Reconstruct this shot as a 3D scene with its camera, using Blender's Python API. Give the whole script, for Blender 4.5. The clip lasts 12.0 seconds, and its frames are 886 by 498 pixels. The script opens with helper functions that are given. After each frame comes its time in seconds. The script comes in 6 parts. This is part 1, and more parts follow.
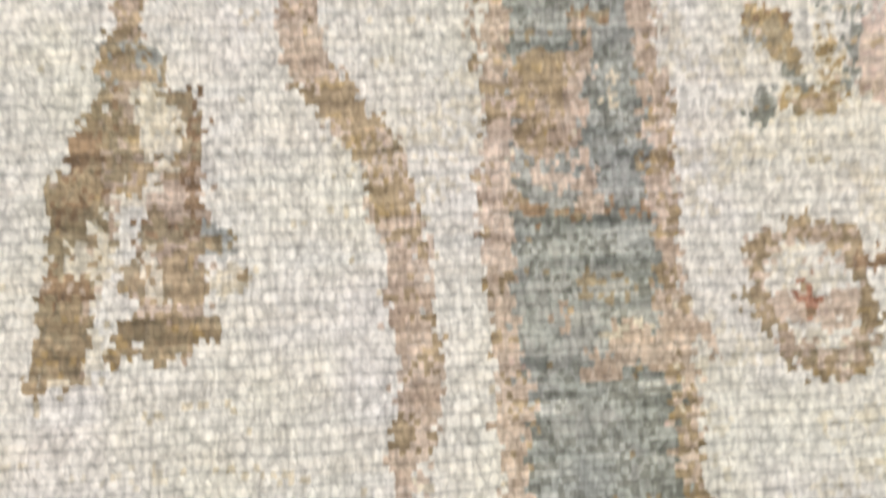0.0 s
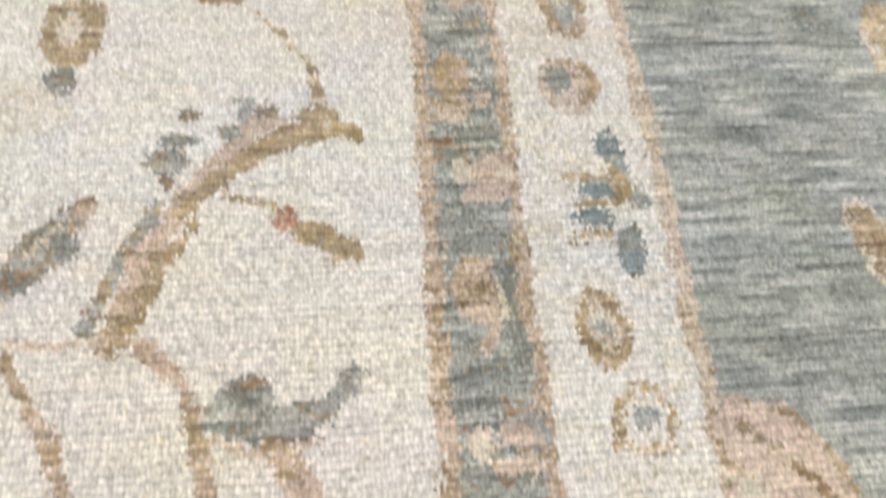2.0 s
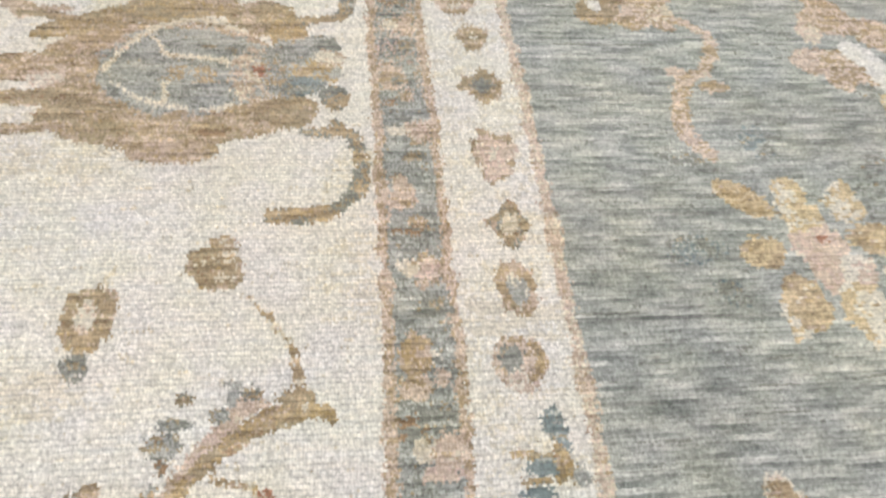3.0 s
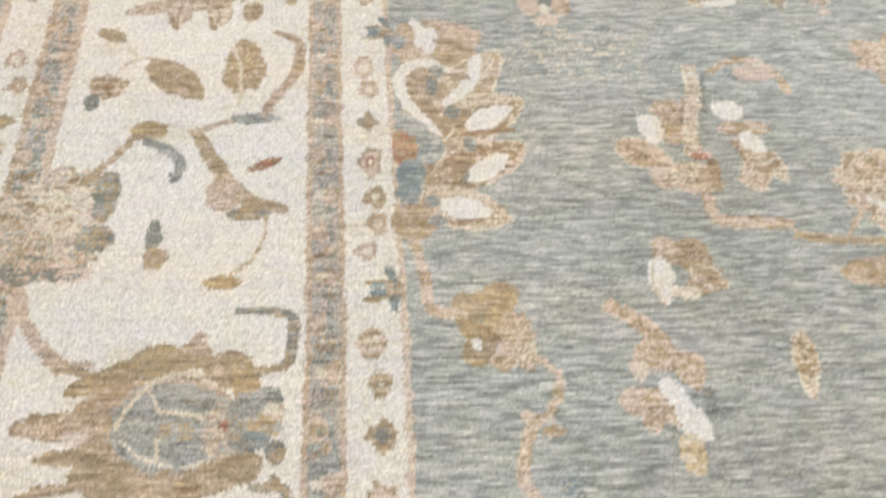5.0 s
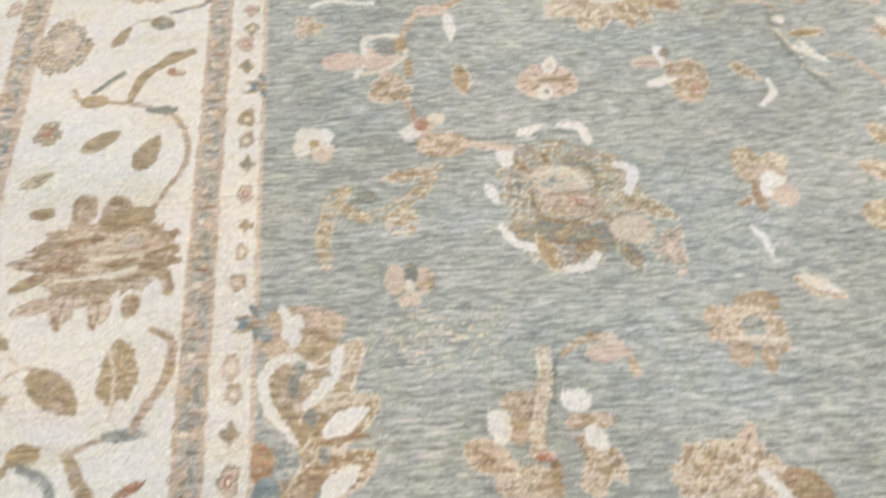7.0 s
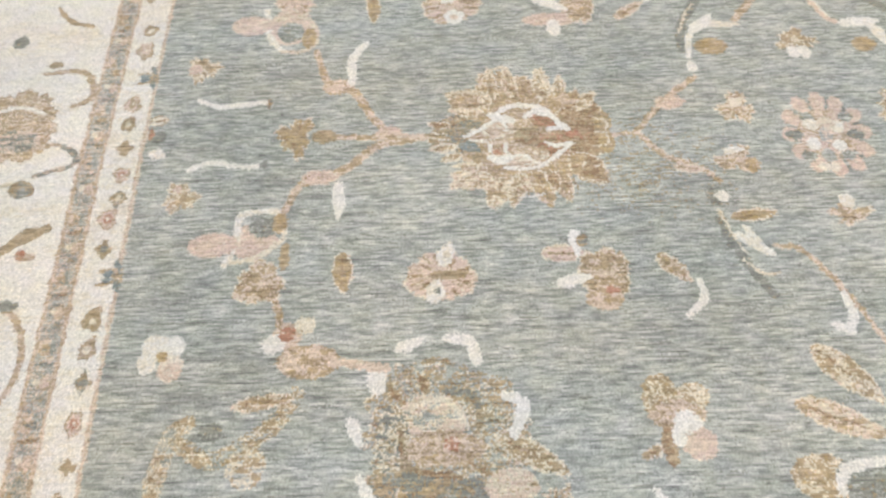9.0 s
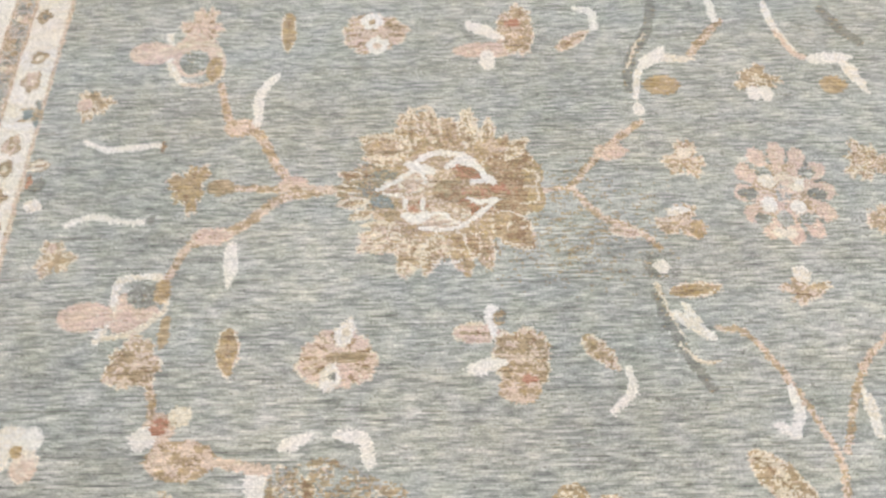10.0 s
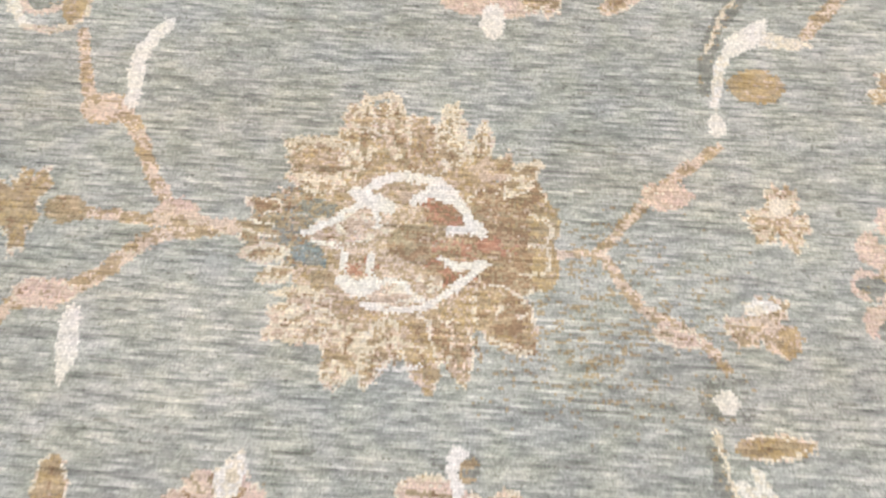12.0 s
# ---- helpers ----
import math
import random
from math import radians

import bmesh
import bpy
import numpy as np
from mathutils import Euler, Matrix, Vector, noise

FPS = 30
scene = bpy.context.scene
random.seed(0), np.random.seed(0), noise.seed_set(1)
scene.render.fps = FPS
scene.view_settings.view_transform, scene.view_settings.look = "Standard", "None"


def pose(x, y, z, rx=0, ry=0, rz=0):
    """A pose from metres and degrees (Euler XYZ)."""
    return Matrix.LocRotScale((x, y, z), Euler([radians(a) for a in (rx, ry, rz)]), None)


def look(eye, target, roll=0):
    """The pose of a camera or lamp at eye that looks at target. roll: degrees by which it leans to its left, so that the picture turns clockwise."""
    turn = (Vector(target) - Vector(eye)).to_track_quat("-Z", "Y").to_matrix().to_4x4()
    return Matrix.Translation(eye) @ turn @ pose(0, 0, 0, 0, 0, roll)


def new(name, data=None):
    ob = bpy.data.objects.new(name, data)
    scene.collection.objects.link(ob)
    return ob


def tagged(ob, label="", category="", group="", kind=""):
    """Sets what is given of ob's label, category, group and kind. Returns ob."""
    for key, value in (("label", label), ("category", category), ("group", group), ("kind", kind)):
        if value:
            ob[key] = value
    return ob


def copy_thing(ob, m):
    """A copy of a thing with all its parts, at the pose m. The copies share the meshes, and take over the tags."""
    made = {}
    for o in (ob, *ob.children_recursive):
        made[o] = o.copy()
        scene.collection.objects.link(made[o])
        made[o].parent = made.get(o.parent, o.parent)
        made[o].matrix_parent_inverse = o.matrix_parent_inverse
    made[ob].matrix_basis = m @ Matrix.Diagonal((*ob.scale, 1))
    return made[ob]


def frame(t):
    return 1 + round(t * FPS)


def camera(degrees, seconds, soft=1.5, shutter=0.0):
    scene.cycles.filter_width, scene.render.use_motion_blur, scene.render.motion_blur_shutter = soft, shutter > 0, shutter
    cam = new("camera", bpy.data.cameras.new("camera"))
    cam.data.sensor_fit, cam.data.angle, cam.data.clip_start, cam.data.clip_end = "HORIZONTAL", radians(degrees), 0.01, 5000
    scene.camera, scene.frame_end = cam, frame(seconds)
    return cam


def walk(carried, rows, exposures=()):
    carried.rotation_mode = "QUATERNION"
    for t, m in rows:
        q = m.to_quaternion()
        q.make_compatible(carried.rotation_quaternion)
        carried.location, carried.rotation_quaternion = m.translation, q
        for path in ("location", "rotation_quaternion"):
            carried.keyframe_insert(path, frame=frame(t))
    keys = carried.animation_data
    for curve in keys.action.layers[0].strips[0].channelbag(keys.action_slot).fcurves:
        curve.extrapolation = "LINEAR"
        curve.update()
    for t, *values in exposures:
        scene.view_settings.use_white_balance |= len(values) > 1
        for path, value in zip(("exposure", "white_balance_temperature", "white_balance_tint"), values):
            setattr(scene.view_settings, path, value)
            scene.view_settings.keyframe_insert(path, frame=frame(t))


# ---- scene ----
cam = camera(56.0, 12.0, soft=2.4, shutter=0.4)
PATH = [
    (0, (0.148, 0.153, 0.2282), (0.269, 0.625, -1.7118), 11.6),
    (0.2, (0.1449, 0.1579, 0.2433), (0.289, 0.7133, -1.6726), 12.19),
    (0.5, (0.14, 0.163, 0.2692), (0.284, 0.852, -1.6028), 9.4),
    (0.8, (0.1368, 0.1691, 0.2929), (0.3144, 0.9415, -1.5434), 10.25),
    (1, (0.137, 0.175, 0.3082), (0.338, 0.979, -1.5118), 11.0),
    (1.3, (0.1336, 0.1845, 0.3317), (0.3438, 1.0532, -1.4575), 10.01),
    (1.5, (0.135, 0.189, 0.3392), (0.37, 1.098, -1.4268), 10.5),
    (1.8, (0.1355, 0.1991, 0.3522), (0.3928, 1.1578, -1.3841), 10.93),
    (2, (0.139, 0.209, 0.3642), (0.377, 1.216, -1.3468), 9.2),
    (2.2, (0.143, 0.2169, 0.3796), (0.3727, 1.3121, -1.278), 7.38),
    (2.3, (0.1453, 0.2228, 0.3892), (0.3825, 1.3549, -1.2424), 7.19),
    (2.5, (0.153, 0.229, 0.4072), (0.399, 1.444, -1.1628), 6.9),
    (2.7, (0.155, 0.235, 0.4252), (0.406, 1.511, -1.0938), 7.0),
    (4.3, (0.231, 0.315, 0.7862), (0.334, 1.353, -0.9198), 2.8),
    (4.5, (0.252, 0.336, 0.8352), (0.345, 1.396, -0.8588), 2.9),
    (4.8, (0.2855, 0.3816, 0.9167), (0.3875, 1.4777, -0.753), 3.22),
    (5, (0.286, 0.422, 0.9612), (0.425, 1.541, -0.6908), 4.9),
    (5.3, (0.2701, 0.4772, 1.0181), (0.4402, 1.5624, -0.6533), 7.22),
    (5.5, (0.26, 0.517, 1.0452), (0.428, 1.597, -0.6298), 7.2),
    (5.8, (0.2791, 0.5731, 1.0633), (0.4148, 1.6376, -0.6245), 5.26),
    (6, (0.321, 0.609, 1.0912), (0.437, 1.605, -0.6398), 4.2),
    (6.3, (0.43, 0.6524, 1.1487), (0.5065, 1.7127, -0.5454), -0.28),
    (6.5, (0.494, 0.676, 1.1972), (0.552, 1.779, -0.4708), -1.3),
    (6.8, (0.5411, 0.719, 1.2673), (0.5835, 1.8187, -0.4027), -1.36),
    (7, (0.559, 0.777, 1.3012), (0.655, 1.887, -0.3598), 1.0),
    (7.2, (0.571, 0.838, 1.3162), (0.715, 1.955, -0.3368), 4.1),
    (8.8, (0.902, 1.207, 1.3722), (0.85, 2.316, -0.2908), -4.5),
    (9, (0.905, 1.267, 1.3522), (0.893, 2.341, -0.3348), -2.4),
    (9.2, (0.9166, 1.3291, 1.3435), (0.8955, 2.3833, -0.356), -3.27),
    (9.5, (0.959, 1.409, 1.3182), (0.994, 2.452, -0.3878), -1.9),
    (9.8, (1.0395, 1.4865, 1.3097), (1.0295, 2.5236, -0.4003), -2.92),
    (10, (1.085, 1.525, 1.2932), (1.061, 2.527, -0.4378), -2.3),
    (10.3, (1.1258, 1.5849, 1.2755), (1.0613, 2.5423, -0.4793), -2.89),
    (10.5, (1.12, 1.626, 1.2552), (1.054, 2.565, -0.5088), -2.4),
    (10.8, (1.0801, 1.7242, 1.2001), (1.0562, 2.6257, -0.585), 1.04),
    (11, (1.062, 1.779, 1.1612), (1.075, 2.641, -0.6438), 4.0),
    (11.3, (1.0643, 1.8448, 1.0993), (1.103, 2.6473, -0.7323), 6.18),
    (11.5, (1.072, 1.895, 1.0692), (1.066, 2.656, -0.7808), 3.4),
    (11.8, (1.1135, 1.9911, 0.9958), (1.1009, 2.7023, -0.8734), 2.35),
    (12, (1.133, 2.055, 0.9562), (1.1, 2.718, -0.9308), 0.8),
]
EXPOSURES = [(0, -0.27, 6500, 10), (0.5, -0.22, 6500, 10), (1, -0.34, 6500, 10), (1.5, -0.26, 6500, 10), (2.5, -0.19, 6530, 10), (5, -0.15, 6560, 10.5),
             (7, -0.17, 6500, 10), (9, -0.19, 6430, 10), (9.5, -0.14, 6430, 10.5), (10.5, -0.15, 6560, 13), (12, -0.07, 6580, 13)]
walk(cam, [(t, look(eye, target, roll)) for t, eye, target, roll in PATH], EXPOSURES)

# ---- world and light: a closed showroom lit by added, unseen ceiling panels ----
world = bpy.data.worlds.new("world")
scene.world = world
world.use_nodes = True
world.node_tree.nodes["Background"].inputs[0].default_value = (0.9, 0.93, 1.0, 1)
world.node_tree.nodes["Background"].inputs[1].default_value = 0.05

ROOM = (-2.2, 5.4, -2.2, 7.0, 3.0)          # x0, x1, y0, y1, height
PANELS = [(x, y) for x in (-0.6, 1.8, 4.2) for y in (-0.6, 2.4, 5.4)]
PANEL_POWER = 26.0


def lamp_at(x, y, z):
    data = bpy.data.lights.new("added_panel_light", "AREA")
    data.shape, data.size, data.size_y = "RECTANGLE", 1.15, 1.15
    data.energy, data.color = PANEL_POWER, (0.96, 0.985, 1.0)
    ob = new("added_panel_light", data)
    ob.location = (x, y, z)


for px, py in PANELS:
    lamp_at(px, py, ROOM[4] - 0.06)

# ---- materials ----
DYES = {
    "ivory": ((0.828, 0.792, 0.742), (0.768, 0.712, 0.645), 0.16),
    "cream": ((0.795, 0.735, 0.635), (0.715, 0.645, 0.54), 0.20),
    "white": ((0.83, 0.80, 0.765), (0.76, 0.715, 0.66), 0.16),
    "field": ((0.308, 0.328, 0.302), (0.525, 0.515, 0.478), 0.53),
    "slate": ((0.215, 0.222, 0.200), (0.335, 0.328, 0.288), 0.36),
    "grey": ((0.37, 0.375, 0.36), (0.47, 0.45, 0.41), 0.35),
    "teal": ((0.20, 0.25, 0.26), (0.32, 0.35, 0.345), 0.35),
    "camel": ((0.375, 0.28, 0.175), (0.500, 0.385, 0.260), 0.55),
    "tan": ((0.50, 0.375, 0.29), (0.61, 0.49, 0.395), 0.35),
    "peach": ((0.635, 0.495, 0.40), (0.70, 0.58, 0.485), 0.30),
    "rose": ((0.63, 0.465, 0.40), (0.685, 0.55, 0.48), 0.30),
    "gold": ((0.44, 0.31, 0.155), (0.52, 0.395, 0.24), 0.50),
    "olive": ((0.335, 0.26, 0.165), (0.44, 0.36, 0.25), 0.40),
    "brown": ((0.290, 0.190, 0.118), (0.385, 0.265, 0.170), 0.50),
    "rust": ((0.42, 0.19, 0.125), (0.50, 0.30, 0.215), 0.35),
    "honey": ((0.58, 0.445, 0.27), (0.67, 0.54, 0.36), 0.30),
    "straw": ((0.66, 0.57, 0.43), (0.73, 0.655, 0.54), 0.30),
}
DYE_NAMES = list(DYES)
KNOT_X, KNOT_Y = 0.0021, 0.0038


class Tree:
    """Short-hand for building a node tree."""

    def __init__(self, mat):
        mat.use_nodes = True
        self.t = mat.node_tree
        self.bsdf = self.t.nodes["Principled BSDF"]

    def node(self, kind, **inputs):
        n = self.t.nodes.new(kind)
        for key, value in inputs.items():
            self.put(n, key.replace("_", " "), value)
        return n

    def put(self, n, key, value):
        slot = n.inputs[int(key[1:]) if key[0] == "i" and key[1:].isdigit() else key]
        if hasattr(value, "is_output"):
            self.t.links.new(value, slot)
        else:
            slot.default_value = value

    def math(self, op, a, b=0.0):
        n = self.node("ShaderNodeMath", i0=a, i1=b)
        n.operation = op
        return n.outputs[0]

    def vec(self, op, a, b):
        n = self.node("ShaderNodeVectorMath", i0=a, i1=b)
        n.operation = op
        return n.outputs[0]

    def noise(self, at, scale=1.0, detail=2.0):
        return self.node("ShaderNodeTexNoise", Vector=at, Scale=scale, Detail=detail).outputs["Fac"]

    def ramp(self, fac, lo, hi):
        n = self.node("ShaderNodeMapRange", Value=fac)
        n.inputs["From Min"].default_value, n.inputs["From Max"].default_value = lo, hi
        return n.outputs[0]

    def mix(self, fac, a, b, blend="MIX"):
        n = self.t.nodes.new("ShaderNodeMix")
        n.data_type, n.blend_type = "RGBA", blend
        for slot, value in ((n.inputs[0], fac), (n.inputs[6], a), (n.inputs[7], b)):
            if hasattr(value, "is_output"):
                self.t.links.new(value, slot)
            else:
                slot.default_value = value
        return n.outputs[2]


def wool(name, first, second, streak):
    """Hand-knotted wool of one dye: uneven dye along the rows, knot by knot grain, pile relief."""
    mat = bpy.data.materials.new(name + "_wool")
    k = Tree(mat)
    place = k.node("ShaderNodeNewGeometry").outputs["Position"]
    rows = k.noise(k.vec("MULTIPLY", place, (38.0, 300.0, 1.0)), 1.0, 4.0)      # short streaks along the wefts
    bands = k.noise(k.vec("MULTIPLY", place, (2.0, 30.0, 1.0)), 1.0, 3.0)        # long bands of uneven dye
    lines = k.noise(k.vec("MULTIPLY", place, (11.0, 130.0, 1.0)), 1.0, 3.0)      # hand-long lines of darker yarn
    cloud = k.noise(place, 3.2, 3.0)
    knot = k.node("ShaderNodeTexVoronoi", Vector=k.vec("MULTIPLY", place, (1 / KNOT_X, 1.2 / KNOT_Y, 0.0)), Scale=1.0, Randomness=0.7)
    shade = k.node("ShaderNodeSeparateColor", Color=knot.outputs["Color"]).outputs[0]       # each knot takes the dye a little differently
    rim = k.ramp(knot.outputs["Distance"], 0.38, 0.82)
    gaps = k.noise(k.vec("MULTIPLY", place, (400.0, 270.0, 90.0)), 1.0, 2.0)     # crevice shade between the knots put into the colour, with weft showing
    fibre = k.noise(k.vec("MULTIPLY", place, (1000.0, 520.0, 300.0)), 1.0, 2.0)
    at = k.node("ShaderNodeSeparateXYZ", Vector=place)
    row = k.math("FLOOR", k.math("ADD", k.math("DIVIDE", at.outputs[1], KNOT_Y), k.math("MULTIPLY", k.noise(place, 1.3, 1.0), 2.0)))
    along = k.math("MULTIPLY", at.outputs[0], 26.0)
    dash = k.ramp(k.noise(k.node("ShaderNodeCombineXYZ", X=along, Y=k.math("MULTIPLY", row, 7.31)).outputs[0], 1.0, 3.0), 0.33, 0.67)
    far_along = k.math("MULTIPLY", at.outputs[0], 6.0)
    yarn = k.noise(k.node("ShaderNodeCombineXYZ", X=far_along, Y=k.math("MULTIPLY", row, 3.77), Z=5.0).outputs[0], 1.0, 2.0)   # one lot of yarn along a row
    uneven = k.math("ADD", k.math("DIVIDE", at.outputs[1], KNOT_Y / math.pi), k.math("MULTIPLY", k.noise(place, 45.0, 1.0), 2.0))
    between = k.math("ABSOLUTE", k.math("SINE", uneven))
    both = k.math("ADD", k.math("MULTIPLY", dash, 0.5), k.math("ADD", k.math("MULTIPLY", bands, 0.3), k.math("MULTIPLY", cloud, 0.2)))
    colour = k.mix(k.ramp(both, 0.22, 0.78), (*first, 1), (*second, 1))
    value = k.math("ADD", 1.0, k.math("MULTIPLY", k.math("SUBTRACT", k.ramp(rows, 0.34, 0.66), 0.5), 0.45 * streak))
    value = k.math("MULTIPLY", value, k.math("ADD", 1 - 0.40 * streak, k.math("MULTIPLY", dash, 0.80 * streak)))
    value = k.math("MULTIPLY", value, k.math("ADD", 1 - 0.10 * streak, k.math("MULTIPLY", k.ramp(k.math("ADD", lines, k.math("MULTIPLY", k.math("SUBTRACT", cloud, 0.5), 0.35)), 0.36, 0.60), 0.18 * streak)))
    value = k.math("MULTIPLY", value, k.math("ADD", 1 - 0.62 * streak, k.math("MULTIPLY", k.ramp(yarn, 0.27, 0.45), 0.70 * streak)))
    value = k.math("MULTIPLY", value, k.math("ADD", 0.85, k.math("MULTIPLY", shade, 0.30)))
    value = k.math("MULTIPLY", value, k.math("ADD", 0.88, k.math("MULTIPLY", cloud, 0.24)))
    value = k.math("MULTIPLY", value, k.math("ADD", 0.74, k.math("MULTIPLY", fibre, 0.52)))
    value = k.math("MULTIPLY", value, k.math("SUBTRACT", 1.0, k.math("MULTIPLY", k.ramp(k.math("SUBTRACT", gaps, k.math("MULTIPLY", between, 0.22)), 0.38, 0.60), 0.22)))
    # groove shade around each knot, darkened into the colour
    value = k.math("MULTIPLY", value, k.math("SUBTRACT", 1.0, k.math("MULTIPLY", rim, 0.29)))
    value = k.math("MULTIPLY", value, k.math("ADD", 0.84, k.math("MULTIPLY", k.ramp(between, 0.0, 0.45), 0.18)))    # wefts between the rows
    grey = k.node("ShaderNodeCombineColor", Red=value, Green=value, Blue=value).outputs[0]
    tint = k.mix(k.ramp(k.noise(k.vec("MULTIPLY", place, (1.5, 4.5, 1.0)), 1.0, 3.0), 0.36, 0.64), (0.972, 1.0, 1.02, 1), (1.032, 1.0, 0.968, 1))
    colour = k.mix(1.0, colour, tint, "MULTIPLY")
    lot = k.mix(k.ramp(k.noise(place, 24.0, 3.0), 0.35, 0.65), (1.012, 1.0, 0.945, 1), (1.0, 0.983, 1.012, 1))    # lots of yarn
    colour = k.mix(1.0, colour, lot, "MULTIPLY")
    k.put(k.bsdf, "Base Color", k.mix(1.0, colour, grey, "MULTIPLY"))
    k.put(k.bsdf, "Roughness", 0.92)
    k.put(k.bsdf, "Specular IOR Level", 0.12)
    k.put(k.bsdf, "Sheen Weight", 0.15)
    k.put(k.bsdf, "Sheen Roughness", 0.5)
    # knots stand as small rounded heads between the wefts
    heads = k.math("SUBTRACT", 1.0, knot.outputs["Distance"])
    relief = k.math("ADD", heads, k.math("ADD", k.math("MULTIPLY", fibre, 0.6), k.math("MULTIPLY", shade, 0.35)))
    bump = k.node("ShaderNodeBump", Strength=0.85, Distance=0.0018, Height=relief)
    k.put(k.bsdf, "Normal", bump.outputs[0])
    return mat


def plain(name, colour, rough=0.8, spread=0.08, scale=6.0, relief=0.15, glow=0.0):
    """Painted or laid surface with faint stains and grain."""
    mat = bpy.data.materials.new(name)
    k = Tree(mat)
    place = k.node("ShaderNodeNewGeometry").outputs["Position"]
    stain, fine = k.noise(place, scale, 4.0), k.noise(place, 180.0, 2.0)
    dark = tuple(c * (1 - 2 * spread) for c in colour)
    k.put(k.bsdf, "Base Color", k.mix(stain, (*dark, 1), (*colour, 1)))
    k.put(k.bsdf, "Roughness", rough)
    k.put(k.bsdf, "Normal", k.node("ShaderNodeBump", Strength=relief, Distance=0.001, Height=fine).outputs[0])
    if glow:
        k.put(k.bsdf, "Emission Color", (0.96, 0.985, 1.0, 1))
        k.put(k.bsdf, "Emission Strength", glow)
    return mat


WOOL = [wool(n, *DYES[n]) for n in DYE_NAMES]
FLOOR_MAT = plain("pale_concrete", (0.42, 0.40, 0.37), 0.7)
WALL_MAT = plain("wall_paint", (0.78, 0.76, 0.72), 0.85, 0.03)
CEILING_MAT = plain("ceiling_paint", (0.80, 0.80, 0.78), 0.9, 0.03)
FRAME_MAT = plain("panel_frame_paint", (0.75, 0.75, 0.74), 0.5, 0.02)
DIFFUSER_MAT = plain("panel_diffuser", (0.8, 0.8, 0.8), 0.6, 0.01, glow=2.0)
WARP_MAT = plain("cotton_warp", (0.55, 0.50, 0.42), 0.95, 0.15, 60.0, 0.5)


def box(bm, x0, x1, y0, y1, z0, z1):
    v = [bm.verts.new((x, y, z)) for z in (z0, z1) for y in (y0, y1) for x in (x0, x1)]
    for f in ((0, 2, 3, 1), (4, 5, 7, 6), (0, 1, 5, 4), (2, 6, 7, 3), (0, 4, 6, 2), (1, 3, 7, 5)):
        bm.faces.new([v[i] for i in f])


def part(name, bm, material, parent=None, label=""):
    data = bpy.data.meshes.new(name)
    bm.to_mesh(data)
    bm.free()
    data.materials.append(material)
    ob = new(name, data)
    ob.parent = parent
    if label:
        ob["label"] = label
    return ob


def slab(name, material, label, *size):
    bm = bmesh.new()
    box(bm, *size)
    return tagged(part(name, bm, material), label, name.split("_")[0], kind="structure")


# ---- the room ----
X0, X1, Y0, Y1, TOP = ROOM
slab("floor", FLOOR_MAT, "pale grey concrete showroom floor under the rug", X0, X1, Y0, Y1, -0.1, 0.0)
slab("ceiling", CEILING_MAT, "plain white painted showroom ceiling", X0, X1, Y0, Y1, TOP, TOP + 0.1)
slab("wall_west", WALL_MAT, "plain off-white painted wall", X0 - 0.12, X0, Y0, Y1, -0.1, TOP + 0.1)
slab("wall_east", WALL_MAT, "plain off-white painted wall", X1, X1 + 0.12, Y0, Y1, -0.1, TOP + 0.1)
slab("wall_south", WALL_MAT, "plain off-white painted wall", X0 - 0.12, X1 + 0.12, Y0 - 0.12, Y0, -0.1, TOP + 0.1)
slab("wall_north", WALL_MAT, "plain off-white painted wall", X0 - 0.12, X1 + 0.12, Y1, Y1 + 0.12, -0.1, TOP + 0.1)


# unseen panel, added as a source for the soft even light
def added_ceiling_light():
    ob = tagged(new("added_ceiling_light"), "square white flush ceiling panel, unseen, added to light the rug", "ceiling light", "ceiling panels")
    bm = bmesh.new()
    for a in ((-0.62, 0.62, -0.62, -0.59), (-0.62, 0.62, 0.59, 0.62), (-0.62, -0.59, -0.59, 0.59), (0.59, 0.62, -0.59, 0.59)):
        box(bm, *a, -0.05, 0.0)
    part("frame", bm, FRAME_MAT, ob)
    bm = bmesh.new()
    box(bm, -0.59, 0.59, -0.59, 0.59, -0.03, 0.0)
    part("diffuser", bm, DIFFUSER_MAT, ob, "glowing white diffuser of the added panel")
    return ob


panel = added_ceiling_light()
panel.location = (*PANELS[0], TOP)
for px, py in PANELS[1:]:
    copy_thing(panel, pose(px, py, TOP))

# ---- the rug: a grid of knots, each dyed by the pattern that is drawn over it ----
LEFT, RIGHT, BOTTOM, FAR = -0.43, 3.75, -0.6, 5.4
PILE = 0.011


def steps(*runs):
    """Grid lines from (start, end, pitch) runs."""
    return np.concatenate([np.linspace(a, b, int(round((b - a) / p)), endpoint=False) for a, b, p in runs] + [[runs[-1][1]]])


GX = steps((LEFT, -0.10, 0.003), (-0.10, 0.45, 0.0014), (0.45, 2.06, 0.0032), (2.06, RIGHT, 0.025))
GY = steps((BOTTOM, 0.12, 0.025), (0.12, 0.52, 0.0018), (0.52, 0.85, 0.0028), (0.85, 3.00, 0.0032), (3.00, FAR, 0.025))
CX, CY = (GX[1:] + GX[:-1]) / 2, (GY[1:] + GY[:-1]) / 2
rng = np.random.default_rng(7)


